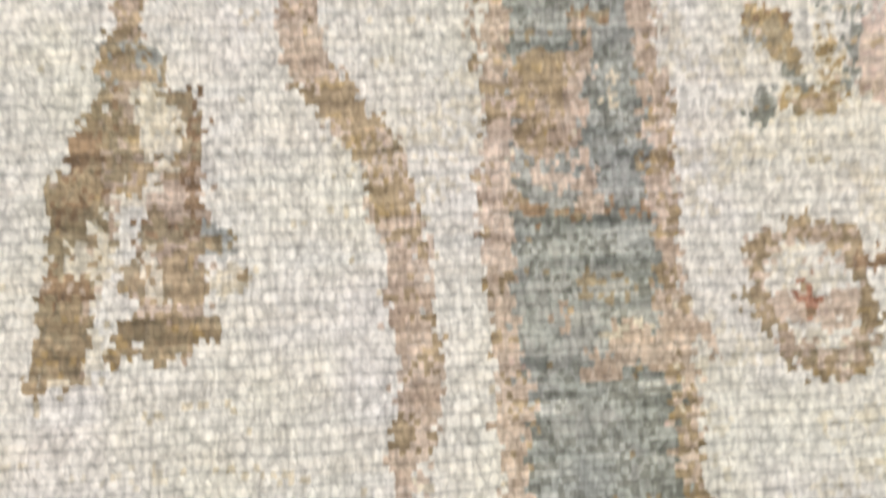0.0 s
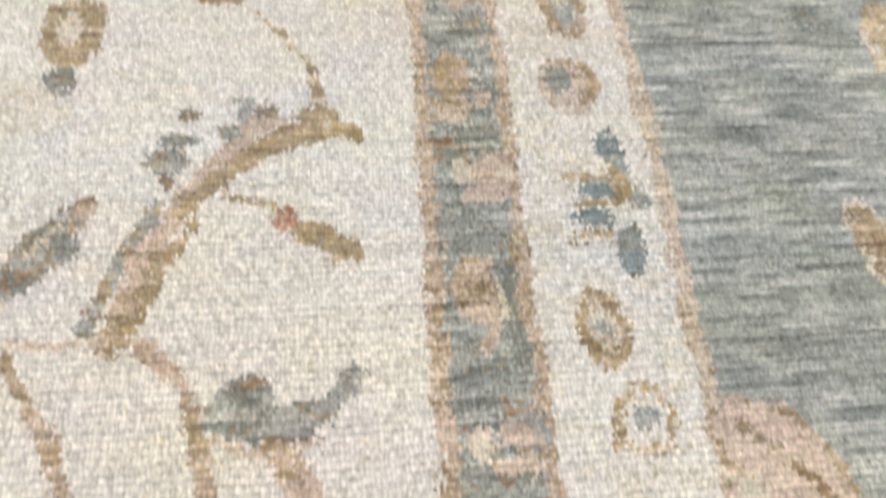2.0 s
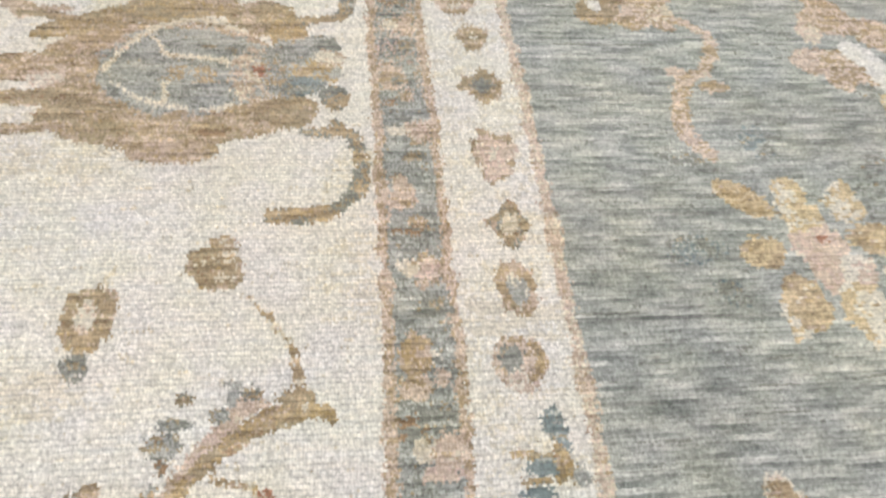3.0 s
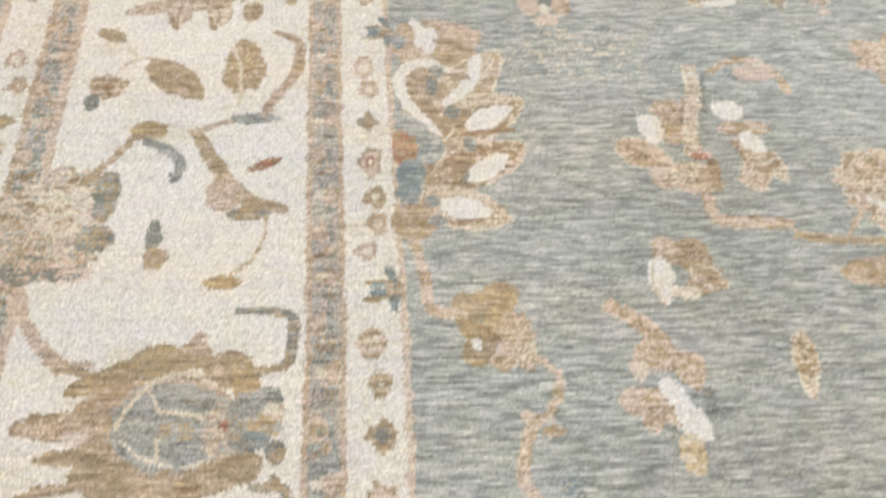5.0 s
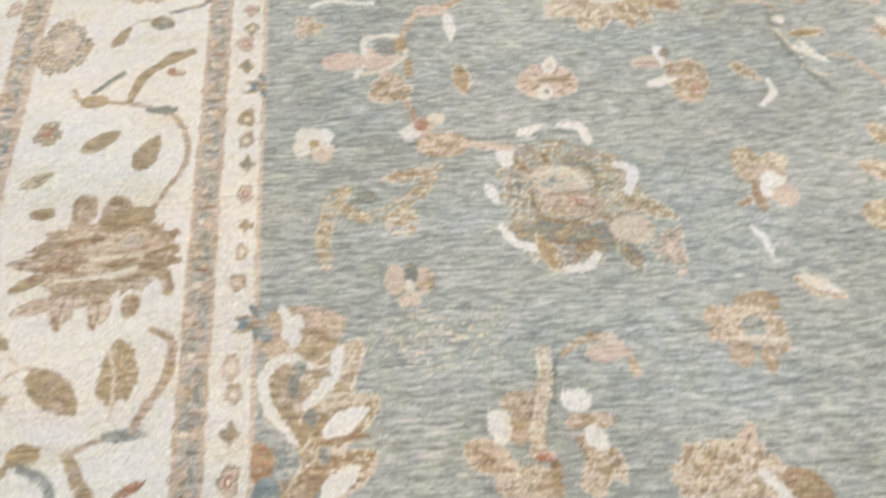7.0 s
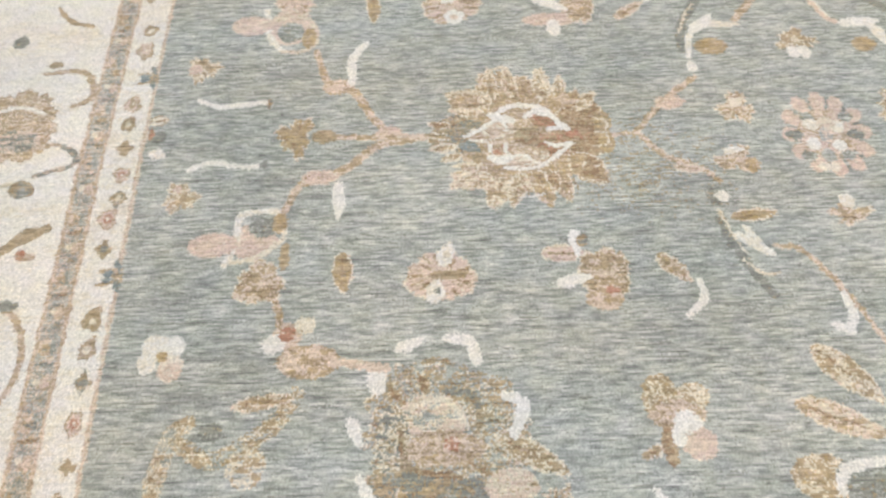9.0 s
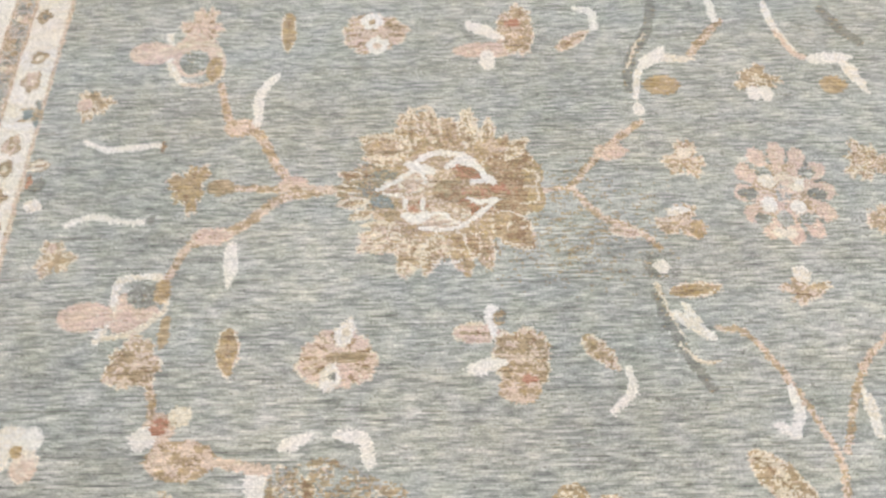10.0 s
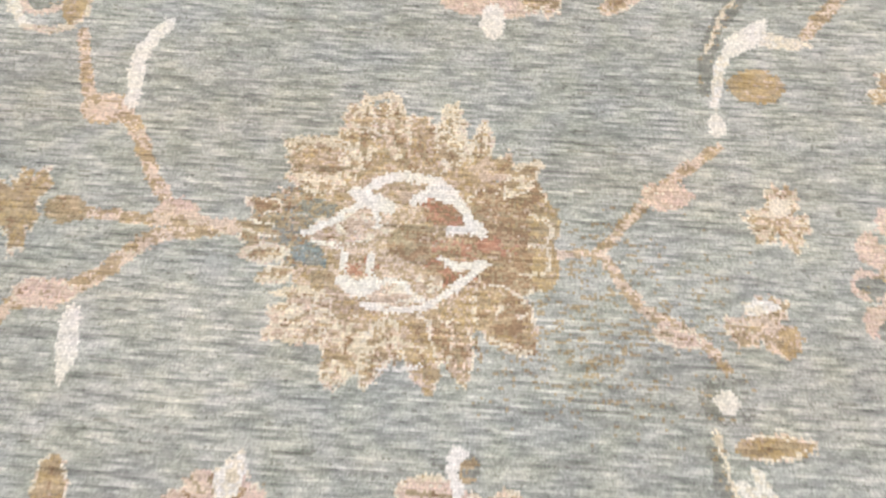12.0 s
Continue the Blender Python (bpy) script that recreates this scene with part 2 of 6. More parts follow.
def lattice(x, y, fx, fy, seed):
    """Smooth random field, fx and fy per metre, from 0 to 1."""
    r = np.random.default_rng(seed).random((97, 97))
    u, v = np.broadcast_arrays(x * fx + 500.3, y * fy + 500.7)
    i, j = np.floor(u).astype(int), np.floor(v).astype(int)
    a, b = u - i, v - j
    a, b = a * a * (3 - 2 * a), b * b * (3 - 2 * b)
    i, j, k, m = i % 97, j % 97, (i + 1) % 97, (j + 1) % 97
    return (r[j, i] * (1 - a) + r[j, k] * a) * (1 - b) + (r[m, i] * (1 - a) + r[m, k] * a) * b


def drift(y):
    """The rug's sides wander a little along its length."""
    return np.interp(y, (0.15, 0.3, 0.5, 0.75, 0.95, 1.16, 1.4, 1.65, 2.05, 2.4, 2.8),
                     (-0.006, -0.003, 0.003, 0.006, 0.004, -0.003, -0.009, -0.016, -0.025, -0.033, -0.034))


AX, AY = CX[None, :], CY[:, None]
# knots shift by up to a row where one colour meets another
WX = AX + 0.0050 * (lattice(AX, AY, 150, 70, 3) - 0.5) + 0.0011 * rng.standard_normal((len(CY), len(CX)))
WY = AY + 0.0046 * (lattice(AX, AY, 60, 170, 4) - 0.5) + 0.0011 * rng.standard_normal((len(CY), len(CX)))
BLOTCH = 0.42 * lattice(AX, AY, 60, 110, 5) + 0.33 * lattice(AX, AY, 140, 240, 6) + 0.25 * rng.random((len(CY), len(CX)))
BLOTCH = np.clip((BLOTCH - 0.28) / 0.46, 0, 0.999)
OWN = np.zeros((len(CY), len(CX)), np.int16)
DYE = np.zeros((len(CY), len(CX)), np.uint8)
SPECK = 0.65 * lattice(AX, AY, 80, 300, 21) + 0.35 * rng.random((len(CY), len(CX)))
PICK = (3 * lattice(AX, AY, 60, 200, 22)).astype(int).clip(0, 2)
KIN = {"camel": ("tan", "gold", "olive"), "gold": ("camel", "tan", "olive"), "tan": ("peach", "camel", "peach"),
       "peach": ("straw", "tan", "rose"), "rose": ("peach", "tan", "cream"), "olive": ("camel", "tan", "brown"),
       "brown": ("camel", "olive", "tan"), "straw": ("peach", "camel", "cream"), "honey": ("straw", "camel", "honey"), "slate": ("grey", "olive", "slate"),
       "teal": ("slate", "field", "grey"), "grey": ("slate", "grey", "field"), "white": ("white", "ivory", "white"),
       "rust": ("camel", "tan", "brown"), "field": ("slate", "grey", "field")}
STRAY = np.array([[DYE_NAMES.index(KIN.get(n, (n, n, n))[i]) for n in DYE_NAMES] for i in range(3)], np.uint8)
BROKEN = lattice(AX, AY, 90, 120, 8)
PARTS, MOTIFS = [], []


def motif(name, label=""):
    """Starts a motif; the pieces drawn after it belong to it."""
    MOTIFS.append((name, label))


def piece(name):
    """Starts a piece of the newest motif."""
    PARTS.append((len(MOTIFS) - 1, name))


def window(x0, x1, y0, y1):
    m = 0.008
    return slice(*np.searchsorted(CY, (y0 - m, y1 + m))), slice(*np.searchsorted(CX, (x0 - m, x1 + m)))


def dye_in(win, inside, dye):
    """Gives the knots inside to the newest motif; several dyes mix in blotches."""
    names = (dye,) if isinstance(dye, str) else dye
    numbers = np.array([DYE_NAMES.index(n) for n in names], np.uint8)
    picked = numbers[(BLOTCH[win] * len(names)).astype(int)]
    if len(names) > 1 or len(MOTIFS) > 28:
        odd = SPECK[win] > 0.71
        picked = np.where(odd, STRAY[PICK[win], picked], picked)      # stray yarns of kindred dyes
    DYE[win] = np.where(inside, picked, DYE[win])
    OWN[win] = np.where(inside, len(PARTS) - 1, OWN[win])


def band(x0, x1, dye, start=BOTTOM):
    """A stripe along the rug's length."""
    win = window(x0 - 0.06, x1 + 0.06, start, FAR)
    x = WX[win] - drift(WY[win])
    piece("stripe")
    dye_in(win, (x > x0) & (x < x1), dye)


def rim_of(x):
    """Motifs on the ivory border are edged darker, those on the blue field lighter."""
    return ("camel", "olive", "tan") if x < 0.31 else ("straw", "cream", "peach")


def oval(x, y, rx, ry, dye):
    win = window(x - rx, x + rx, y - ry, y + ry)
    piece("spot")
    dye_in(win, ((WX[win] - x) / rx) ** 2 + ((WY[win] - y) / ry) ** 2 < 1, dye)


def lobed(x, y, rx, ry, n, deep, dye):
    """A blob with n rounded lobes, small teeth, dark veins towards the heart and a broken rim."""
    win = window(x - 1.15 * rx, x + 1.15 * rx, y - 1.15 * ry, y + 1.15 * ry)
    u, v = (WX[win] - x) / rx, (WY[win] - y) / ry
    a, turn = np.arctan2(v, u), (x * 37 + y * 61) % 6.28
    wave = np.abs(np.sin(n * a / 2 + turn))
    edge = 1 - deep + deep * wave**0.7 + 0.5 * deep * np.sin(3 * a + 2 * turn) + 0.25 * deep * np.sin(2.6 * n * a)
    r = np.hypot(u, v) / edge
    piece("blossom")
    dye_in(win, r < 1, dye)
    if min(rx, ry) > 0.022:
        veins = (wave < 0.22 + 0.2 * BROKEN[win]) & (r > 0.45) & (r < 0.95) & (BROKEN[win] > 0.3)
        dye_in(win, veins, ("brown", "olive") if x > 0.31 else ("tan", "camel", "brown"))
        cracks = (np.abs(np.sin(n * a + 1.3 + turn)) < 0.16 + 0.2 * BROKEN[win]) & (r > 0.30) & (r < 0.96) & (BLOTCH[win] > 0.35)
        dye_in(win, cracks, ("cream", "straw", "peach") if x < 0.31 else ("tan", "camel", "olive"))
    if min(rx, ry) > 0.012:
        dye_in(win, (r < 1) & (r > 1 - 0.0042 / min(rx, ry)) & (BROKEN[win] > 0.30), rim_of(x))


def rosette(x, y, rx, ry, n, dye):
    win = window(x - rx, x + rx, y - ry, y + ry)
    u, v = (WX[win] - x) / rx, (WY[win] - y) / ry
    wave = np.abs(np.cos(n * np.arctan2(v, u) / 2))
    piece("disc")
    dye_in(win, np.hypot(u, v) < 0.62 + 0.38 * wave**0.5, dye)
    dye_in(win, (wave < 0.30) & (np.hypot(u, v) < 0.80) & (np.hypot(u, v) > 0.55), ("slate", "field"))


def leaf(x0, y0, x1, y1, w, dye):
    """A lens-shaped leaf from base to tip, with a broken rim where it is broad."""
    h = w / 2
    win = window(min(x0, x1) - h, max(x0, x1) + h, min(y0, y1) - h, max(y0, y1) + h)
    dx, dy = x1 - x0, y1 - y0
    long = math.hypot(dx, dy)
    s = ((WX[win] - x0) * dx + (WY[win] - y0) * dy) / long**2
    d = np.abs((WX[win] - x0) * dy - (WY[win] - y0) * dx) / long
    half = h * np.sin(np.pi * np.clip(s, 0.0, 1) ** 0.8) ** 0.65
    inside = (s > 0) & (s < 1) & (d < half)
    piece("petal")
    dye_in(win, inside, dye)
    first = dye if isinstance(dye, str) else dye[0]
    if w > 0.020 and first not in ("white", "cream", "slate", "honey"):
        dye_in(win, inside & (d > half - 0.0042) & (BROKEN[win] > 0.30), rim_of(x0))
        dye_in(win, inside & (d < 0.0022) & (s > 0.15) & (s < 0.8) & (BROKEN[win] > 0.35), ("brown", "olive"))


def vine(w, dye, *points):
    """A stem of width w, smooth through the points."""
    p = [Vector(q) for q in points]
    p = [2 * p[0] - p[1], *p, 2 * p[-1] - p[-2]]
    line = []
    for a, b, c, d in zip(p, p[1:], p[2:], p[3:]):
        for t in np.arange(0, 1, 0.125):
            line.append(0.5 * (2 * b + (c - a) * t + (2 * a - 5 * b + 4 * c - d) * t * t + (3 * b - a - 3 * c + d) * t**3))
    line.append(p[-2])
    xs, ys = [q.x for q in line], [q.y for q in line]
    h = w / 2
    win = window(min(xs) - h, max(xs) + h, min(ys) - h, max(ys) + h)
    near = np.full(WX[win].shape, 9.0)
    for n, (a, b) in enumerate(zip(line, line[1:])):
        e = b - a
        s = np.clip(((WX[win] - a.x) * e.x + (WY[win] - a.y) * e.y) / max(e.length_squared, 1e-12), 0, 1)
        swell = 0.85 + 0.3 * math.sin(math.pi * n / len(line))
        near = np.minimum(near, np.hypot(WX[win] - a.x - s * e.x, WY[win] - a.y - s * e.y) / swell)
    piece("strand")
    dye_in(win, near < h, dye)


def stray(win, where, dye):
    """Odd knots of another dye inside a ground; they stay part of it."""
    DYE[win] = np.where(where, DYE_NAMES.index(dye), DYE[win])


# ground stripes of the rug, from the selvedge inwards
motif("field", "blue-grey wool field with streaky uneven dye")
piece("ground")
EVERY = (slice(None), slice(None))
dye_in(EVERY, np.ones(OWN.shape, bool), "field")
YARN = lattice(AX, AY, 13, 300, 31)
stray(EVERY, YARN > 0.93, "slate")                    # rows of darker and paler yarn
stray(EVERY, YARN < 0.06, "grey")
stray(EVERY, (SPECK > 0.80) & (YARN > 0.6), "slate")
for sx, sy, srx, sry in ((1.30, 2.31, 0.19, 0.14), (0.62, 1.45, 0.16, 0.08)):
    win = window(sx - srx, sx + srx, sy - sry, sy + sry)
    faded = 1 - ((AX[:, win[1]] - sx) / srx) ** 2 - ((AY[win[0]] - sy) / sry) ** 2
    stray(win, SPECK[win] + 0.35 * rng.random(SPECK[win].shape) + 0.22 * faded > 1.06, "olive" if sx > 1 else "straw")      # sun-yellowed yarn
SIDES = (("edge_stripe", "slate wool edge stripe", -0.46, -0.325, ("slate", "grey", "field")),
         ("outline", "tan outline stripe", -0.325, -0.312, ("tan", "peach")),
         ("narrow_border", "narrow cream border", -0.312, -0.245, ("ivory", "ivory", "ivory", "cream")),
         ("outline", "tan outline stripe", -0.245, -0.233, ("peach", "tan", "camel", "tan")),
         ("guard_stripe", "blue-grey guard stripe", -0.233, -0.201, ("field", "slate", "field", "grey")),
         ("outline", "tan outline stripe", -0.201, -0.186, ("tan", "peach")),
         ("main_border", "wide ivory main border", -0.186, 0.178, "ivory"),
         ("outline", "tan outline stripe", 0.178, 0.1865, ("peach", "tan", "camel", "peach")),
         ("guard_stripe", "blue-grey guard stripe", 0.1865, 0.2235, ("field", "slate", "field", "grey")),
         ("outline", "tan outline stripe", 0.2235, 0.231, ("tan", "camel", "peach", "tan")),
         ("narrow_border", "narrow cream border", 0.231, 0.302, ("ivory", "ivory", "ivory", "cream")),
         ("outline", "tan outline stripe", 0.302, 0.3115, ("peach", "tan", "straw", "peach")))
for stripe, words, xa, xb, wool_dye in SIDES:
    motif(stripe, words)
    band(xa, xb, wool_dye)
    motif(stripe, words)
    band(LEFT + RIGHT - xb, LEFT + RIGHT - xa, wool_dye)

# ivory ground with lots of creamier yarn
IVORY = DYE == DYE_NAMES.index("ivory")
LOT = 0.6 * lattice(AX, AY, 9, 22, 33) + 0.4 * SPECK
stray(EVERY, IVORY & (LOT > 0.70), "cream")
stray(EVERY, IVORY & (LOT < 0.28), "white")
stray(EVERY, IVORY & (SPECK > 0.87), "straw")

# higher up the guard stripes turn to a fine medley of colours
for xa, xb in ((-0.233, -0.201), (0.1865, 0.2235)):
    motif("guard_stripe", "guard stripe in a fine medley of blue-grey, tan and peach")
    band(xa, xb, ("field", "peach", "grey", "tan", "field", "slate", "rose", "grey"), 0.80)

# blossoms along the guard stripes: rose ones and camel hooks by turns
for side, start in ((0.2045, 0.176), (-0.217, 0.74)):
    for n in range(44):
        gy = start + 0.0705 * n
        if gy > 2.98:
            break
        if side > 0 and gy < 0.58:
            continue
        gx = side + float(drift(np.array(gy)))
        r1, r2 = rng.uniform(-0.003, 0.003, 2)
        if n % 2 == 0:
            motif("guard_flower", "rose and peach guard blossom with a straw spot")
            lobed(gx + 0.008, gy + r1, 0.013, 0.016, 5, 0.25, ("rose", "peach", "tan"))
            oval(gx - 0.006, gy + 0.002, 0.008, 0.007, ("straw", "cream"))
            leaf(gx - 0.010, gy + 0.017, gx + 0.006, gy + 0.015, 0.007, "slate")
            oval(gx + 0.006 + r2, gy - 0.028, 0.009, 0.006, ("slate", "slate", "olive"))
            oval(gx, gy + 0.036, 0.016, 0.004, ("slate", "brown"))
        else:
            motif("guard_flower", "camel and tan hooked guard blossom")
            lobed(gx - 0.007, gy + r1, 0.012, 0.019, 4, 0.25, ("camel", "tan", "peach"))
            leaf(gx + 0.004, gy + 0.018, gx + 0.010, gy - 0.018, 0.009, ("slate", "field"))
            oval(gx - 0.004, gy - 0.006, 0.005, 0.005, ("slate", "camel"))
            oval(gx + 0.006 + r2, gy - 0.026, 0.007, 0.006, ("peach", "camel"))


def border_flower(x, y, rx, ry, kind, dye, heart):
    motif("border_flower", f"small {dye[0]} {kind if kind != 'flower' else 'blossom'} with a {heart} heart in the cream border")
    if kind == "ring":
        oval(x, y, rx, ry, dye)
        oval(x, y, 0.55 * rx, 0.55 * ry, ("cream", heart))
    elif kind == "star":
        leaf(x - rx, y, x + rx, y, 0.9 * ry, dye)
        leaf(x, y - ry, x, y + ry, 0.9 * rx, dye)
        lobed(x, y, 0.75 * rx, 0.75 * ry, 4, 0.3, dye)
        oval(x, y, 0.4 * rx, 0.36 * ry, heart)
    elif kind == "cross":
        lobed(x, y, rx, ry, 6, 0.2, dye)
        oval(x, y, 0.14 * rx, 0.36 * ry, heart)
        oval(x, y, 0.36 * rx, 0.16 * ry, heart)
    else:
        lobed(x, y, rx, ry, 5, 0.2, dye)
        oval(x, y, 0.4 * rx, 0.4 * ry, heart)
        oval(x, y, 0.16 * rx, 0.2 * ry, "cream")


def star_flower(x, y):
    """The larger blue star that crosses the narrow border."""
    motif("star_flower", "blue and camel star flower crossing the cream border")
    leaf(x - 0.026, y + 0.014, x + 0.010, y + 0.016, 0.008, "camel")
    leaf(x - 0.026, y - 0.014, x + 0.006, y - 0.010, 0.009, ("camel", "gold"))
    oval(x + 0.012, y + 0.002, 0.012, 0.020, ("camel", "tan", "olive"))
    leaf(x + 0.002, y + 0.040, x + 0.018, y + 0.012, 0.014, ("teal", "slate"))
    leaf(x - 0.018, y + 0.008, x + 0.006, y + 0.010, 0.012, "teal")
    leaf(x - 0.018, y - 0.004, x + 0.006, y - 0.002, 0.013, "teal")
    leaf(x + 0.012, y - 0.006, x + 0.017, y - 0.034, 0.014, ("teal", "slate"))
    oval(x + 0.019, y + 0.006, 0.006, 0.006, ("teal", "camel"))


# ---- motifs ----

motif("branch", "tan and gold scrolling branch with slate edges")
vine(0.0083, ("grey", "olive", "camel", "grey"), (0.0232, 0.3830), (0.0296, 0.4044), (0.0391, 0.4255), (0.0492, 0.4479))
vine(0.0090, ("peach", "tan", "rose"), (0.0362, 0.3880), (0.0439, 0.4143), (0.0554, 0.4360), (0.0663, 0.4574), (0.0808, 0.4782), (0.1007, 0.4963))
vine(0.0055, ("olive", "camel", "gold"), (0.0403, 0.3765), (0.0483, 0.3990), (0.0567, 0.4175), (0.0675, 0.4362))
vine(0.0065, ("camel", "olive", "tan"), (0.0340, 0.3741), (0.0420, 0.3935), (0.0538, 0.4217))
vine(0.0102, ("camel", "gold", "olive"), (0.0618, 0.4407), (0.0813, 0.4656), (0.1009, 0.4823), (0.1214, 0.4923), (0.1393, 0.4933), (0.1476, 0.4885))
vine(0.0045, ("olive", "brown"), (0.0897, 0.4682), (0.1096, 0.4821), (0.1287, 0.4860))
oval(0.1006, 0.5001, 0.0148, 0.0069, ("peach", "tan", "grey"))
oval(0.0528, 0.4744, 0.0118, 0.0072, ("slate", "grey", "olive"))
oval(0.0570, 0.4874, 0.0097, 0.0052, ("slate", "grey"))
oval(0.0609, 0.5038, 0.0047, 0.0046, ("slate", "olive"))
oval(0.0818, 0.4926, 0.0070, 0.0068, ("slate", "grey", "olive"))
oval(0.0887, 0.5070, 0.0039, 0.0094, ("grey", "olive"))
oval(0.1006, 0.5075, 0.0072, 0.0039, ("slate", "camel", "grey"))
oval(0.1275, 0.5029, 0.0115, 0.0051, ("grey", "camel", "olive"))
oval(0.1292, 0.5124, 0.0024, 0.0052, "camel")
oval(0.0536, 0.4624, 0.0039, 0.0063, ("slate", "brown"))
oval(0.0327, 0.3747, 0.0103, 0.0067, ("camel", "peach"))
oval(0.0226, 0.3816, 0.0044, 0.0080, ("grey", "slate"))
vine(0.0052, ("gold", "straw", "camel"), (0.0804, 0.4510), (0.0958, 0.4484), (0.1056, 0.4423))

motif("leaf", "camel leaf with a brick-red base")
leaf(0.1153, 0.4342, 0.1500, 0.4131, 0.0167, ("camel", "gold", "olive"))
oval(0.1120, 0.4363, 0.0069, 0.0070, "rust")

motif("leaf", "slate grey leaf with a camel tip")
leaf(-0.0236, 0.3955, 0.0177, 0.4534, 0.0228, ("slate", "olive", "grey", "camel"))
oval(0.0145, 0.4469, 0.0064, 0.0067, ("camel", "tan"))
vine(0.0041, ("straw", "grey"), (-0.0157, 0.4147), (-0.0026, 0.4283), (0.0072, 0.4419))
oval(0.0080, 0.4253, 0.0077, 0.0076, ("slate", "grey"))
oval(-0.0132, 0.4066, 0.0085, 0.0072, ("slate", "brown"))

motif("stem", "thin tan and olive stem")
vine(0.0069, ("tan", "camel"), (0.0385, 0.3771), (0.0541, 0.3669), (0.0655, 0.3533), (0.0729, 0.3373), (0.0753, 0.3223), (0.0809, 0.3025))
vine(0.0036, ("peach", "cream"), (-0.0085, 0.3770), (0.0087, 0.3733), (0.0277, 0.3761))
vine(0.0069, ("tan", "camel", "olive"), (0.0679, 0.3528), (0.0762, 0.3198), (0.0802, 0.2955), (0.0782, 0.2788), (0.0787, 0.2687))
vine(0.0057, ("tan", "camel"), (-0.0100, 0.3685), (0.0004, 0.3496), (0.0137, 0.3289), (0.0239, 0.3067))
oval(-0.0100, 0.3685, 0.0043, 0.0071, ("tan", "camel"))

motif("bud", "slate grey boat-shaped bud")
vine(0.0159, ("grey", "slate", "olive"), (0.0839, 0.3404), (0.0956, 0.3338), (0.1125, 0.3327), (0.1271, 0.3369))
vine(0.0087, ("slate", "grey"), (0.1247, 0.3370), (0.1360, 0.3436), (0.1431, 0.3534))
oval(0.0942, 0.3449, 0.0117, 0.0089, ("grey", "slate"))
oval(0.0982, 0.3507, 0.0074, 0.0021, ("slate", "brown"))
oval(0.0840, 0.3378, 0.0067, 0.0087, ("grey", "field"))
vine(0.0030, ("peach", "tan"), (0.0828, 0.3266), (0.1006, 0.3205), (0.1244, 0.3228))
oval(0.1211, 0.3472, 0.0104, 0.0040, "ivory")

motif("stem", "wide tan and peach stem")
vine(0.0108, ("tan", "peach", "camel"), (0.1198, 0.2918), (0.129, 0.2595), (0.1455, 0.2319), (0.1493, 0.2125), (0.1535, 0.1877), (0.1526, 0.1672), (0.1501, 0.1449))

motif("stem", "wide tan and peach stem")
vine(0.0119, ("tan", "peach", "camel"), (0.1061, 0.3216), (0.1175, 0.3037), (0.1238, 0.28), (0.1296, 0.2533))

motif("leaf", "large olive-brown leaf with a cream heart")
vine(0.0066, ("tan", "camel"), (0.0774, 0.2933), (0.0775, 0.2807), (0.0776, 0.2684))
oval(0.0780, 0.2611, 0.0102, 0.0089, ("grey", "olive", "camel", "grey"))
oval(0.0782, 0.2601, 0.0042, 0.0041, ("camel", "tan"))
vine(0.0142, ("camel", "olive", "tan"), (0.0753, 0.2497), (0.0716, 0.2286), (0.0675, 0.2054), (0.0624, 0.1791))
vine(0.0143, ("olive", "camel", "tan"), (0.0883, 0.2493), (0.0918, 0.2262), (0.0908, 0.2044), (0.0883, 0.1851))
vine(0.0060, ("olive", "camel", "brown"), (0.0714, 0.2515), (0.0649, 0.2288), (0.0624, 0.2056), (0.0595, 0.1923))
vine(0.0052, ("olive", "brown"), (0.0936, 0.2541), (0.0954, 0.2374), (0.0957, 0.2181))
vine(0.0101, ("straw", "cream"), (0.0828, 0.2528), (0.0837, 0.2378), (0.0799, 0.2235))
vine(0.0052, ("cream", "straw"), (0.0868, 0.2493), (0.0864, 0.2312))
vine(0.0042, ("camel", "gold"), (0.0776, 0.2397), (0.0787, 0.2267))
vine(0.0052, ("gold", "camel"), (0.0813, 0.2266), (0.0830, 0.2314))
vine(0.0058, ("cream", "straw", "ivory"), (0.0728, 0.2159), (0.0722, 0.2037), (0.0735, 0.1917))
oval(0.0891, 0.2134, 0.0083, 0.0037, ("brown", "olive"))
oval(0.0843, 0.2001, 0.0064, 0.0060, ("brown", "olive", "camel"))
oval(0.0923, 0.1990, 0.0053, 0.0066, ("olive", "camel"))
oval(0.0652, 0.2238, 0.0068, 0.0089, ("olive", "camel", "brown"))
oval(0.0636, 0.2011, 0.0052, 0.0066, ("brown", "olive"))
oval(0.0659, 0.2078, 0.0023, 0.0055, ("cream", "straw"))
oval(0.0897, 0.1862, 0.0121, 0.0038, ("camel", "olive", "ivory"))
oval(0.0811, 0.1869, 0.0057, 0.0053, ("olive", "camel"))
vine(0.0035, ("cream", "straw"), (0.0856, 0.2077), (0.0873, 0.1955))
oval(0.1025, 0.2108, 0.0045, 0.0065, ("olive", "grey", "ivory"))
oval(0.1055, 0.1984, 0.0065, 0.0039, ("straw", "cream"))
oval(0.0623, 0.1806, 0.0070, 0.0063, ("camel", "olive", "gold"))
oval(0.0708, 0.1780, 0.0031, 0.0034, ("cream", "straw"))
vine(0.0029, ("cream", "white"), (0.0729, 0.1976), (0.0698, 0.1860), (0.0709, 0.1773))
oval(0.0585, 0.1736, 0.0056, 0.0028, ("camel", "straw"))
oval(0.0777, 0.1820, 0.0037, 0.0032, ("camel", "gold"))

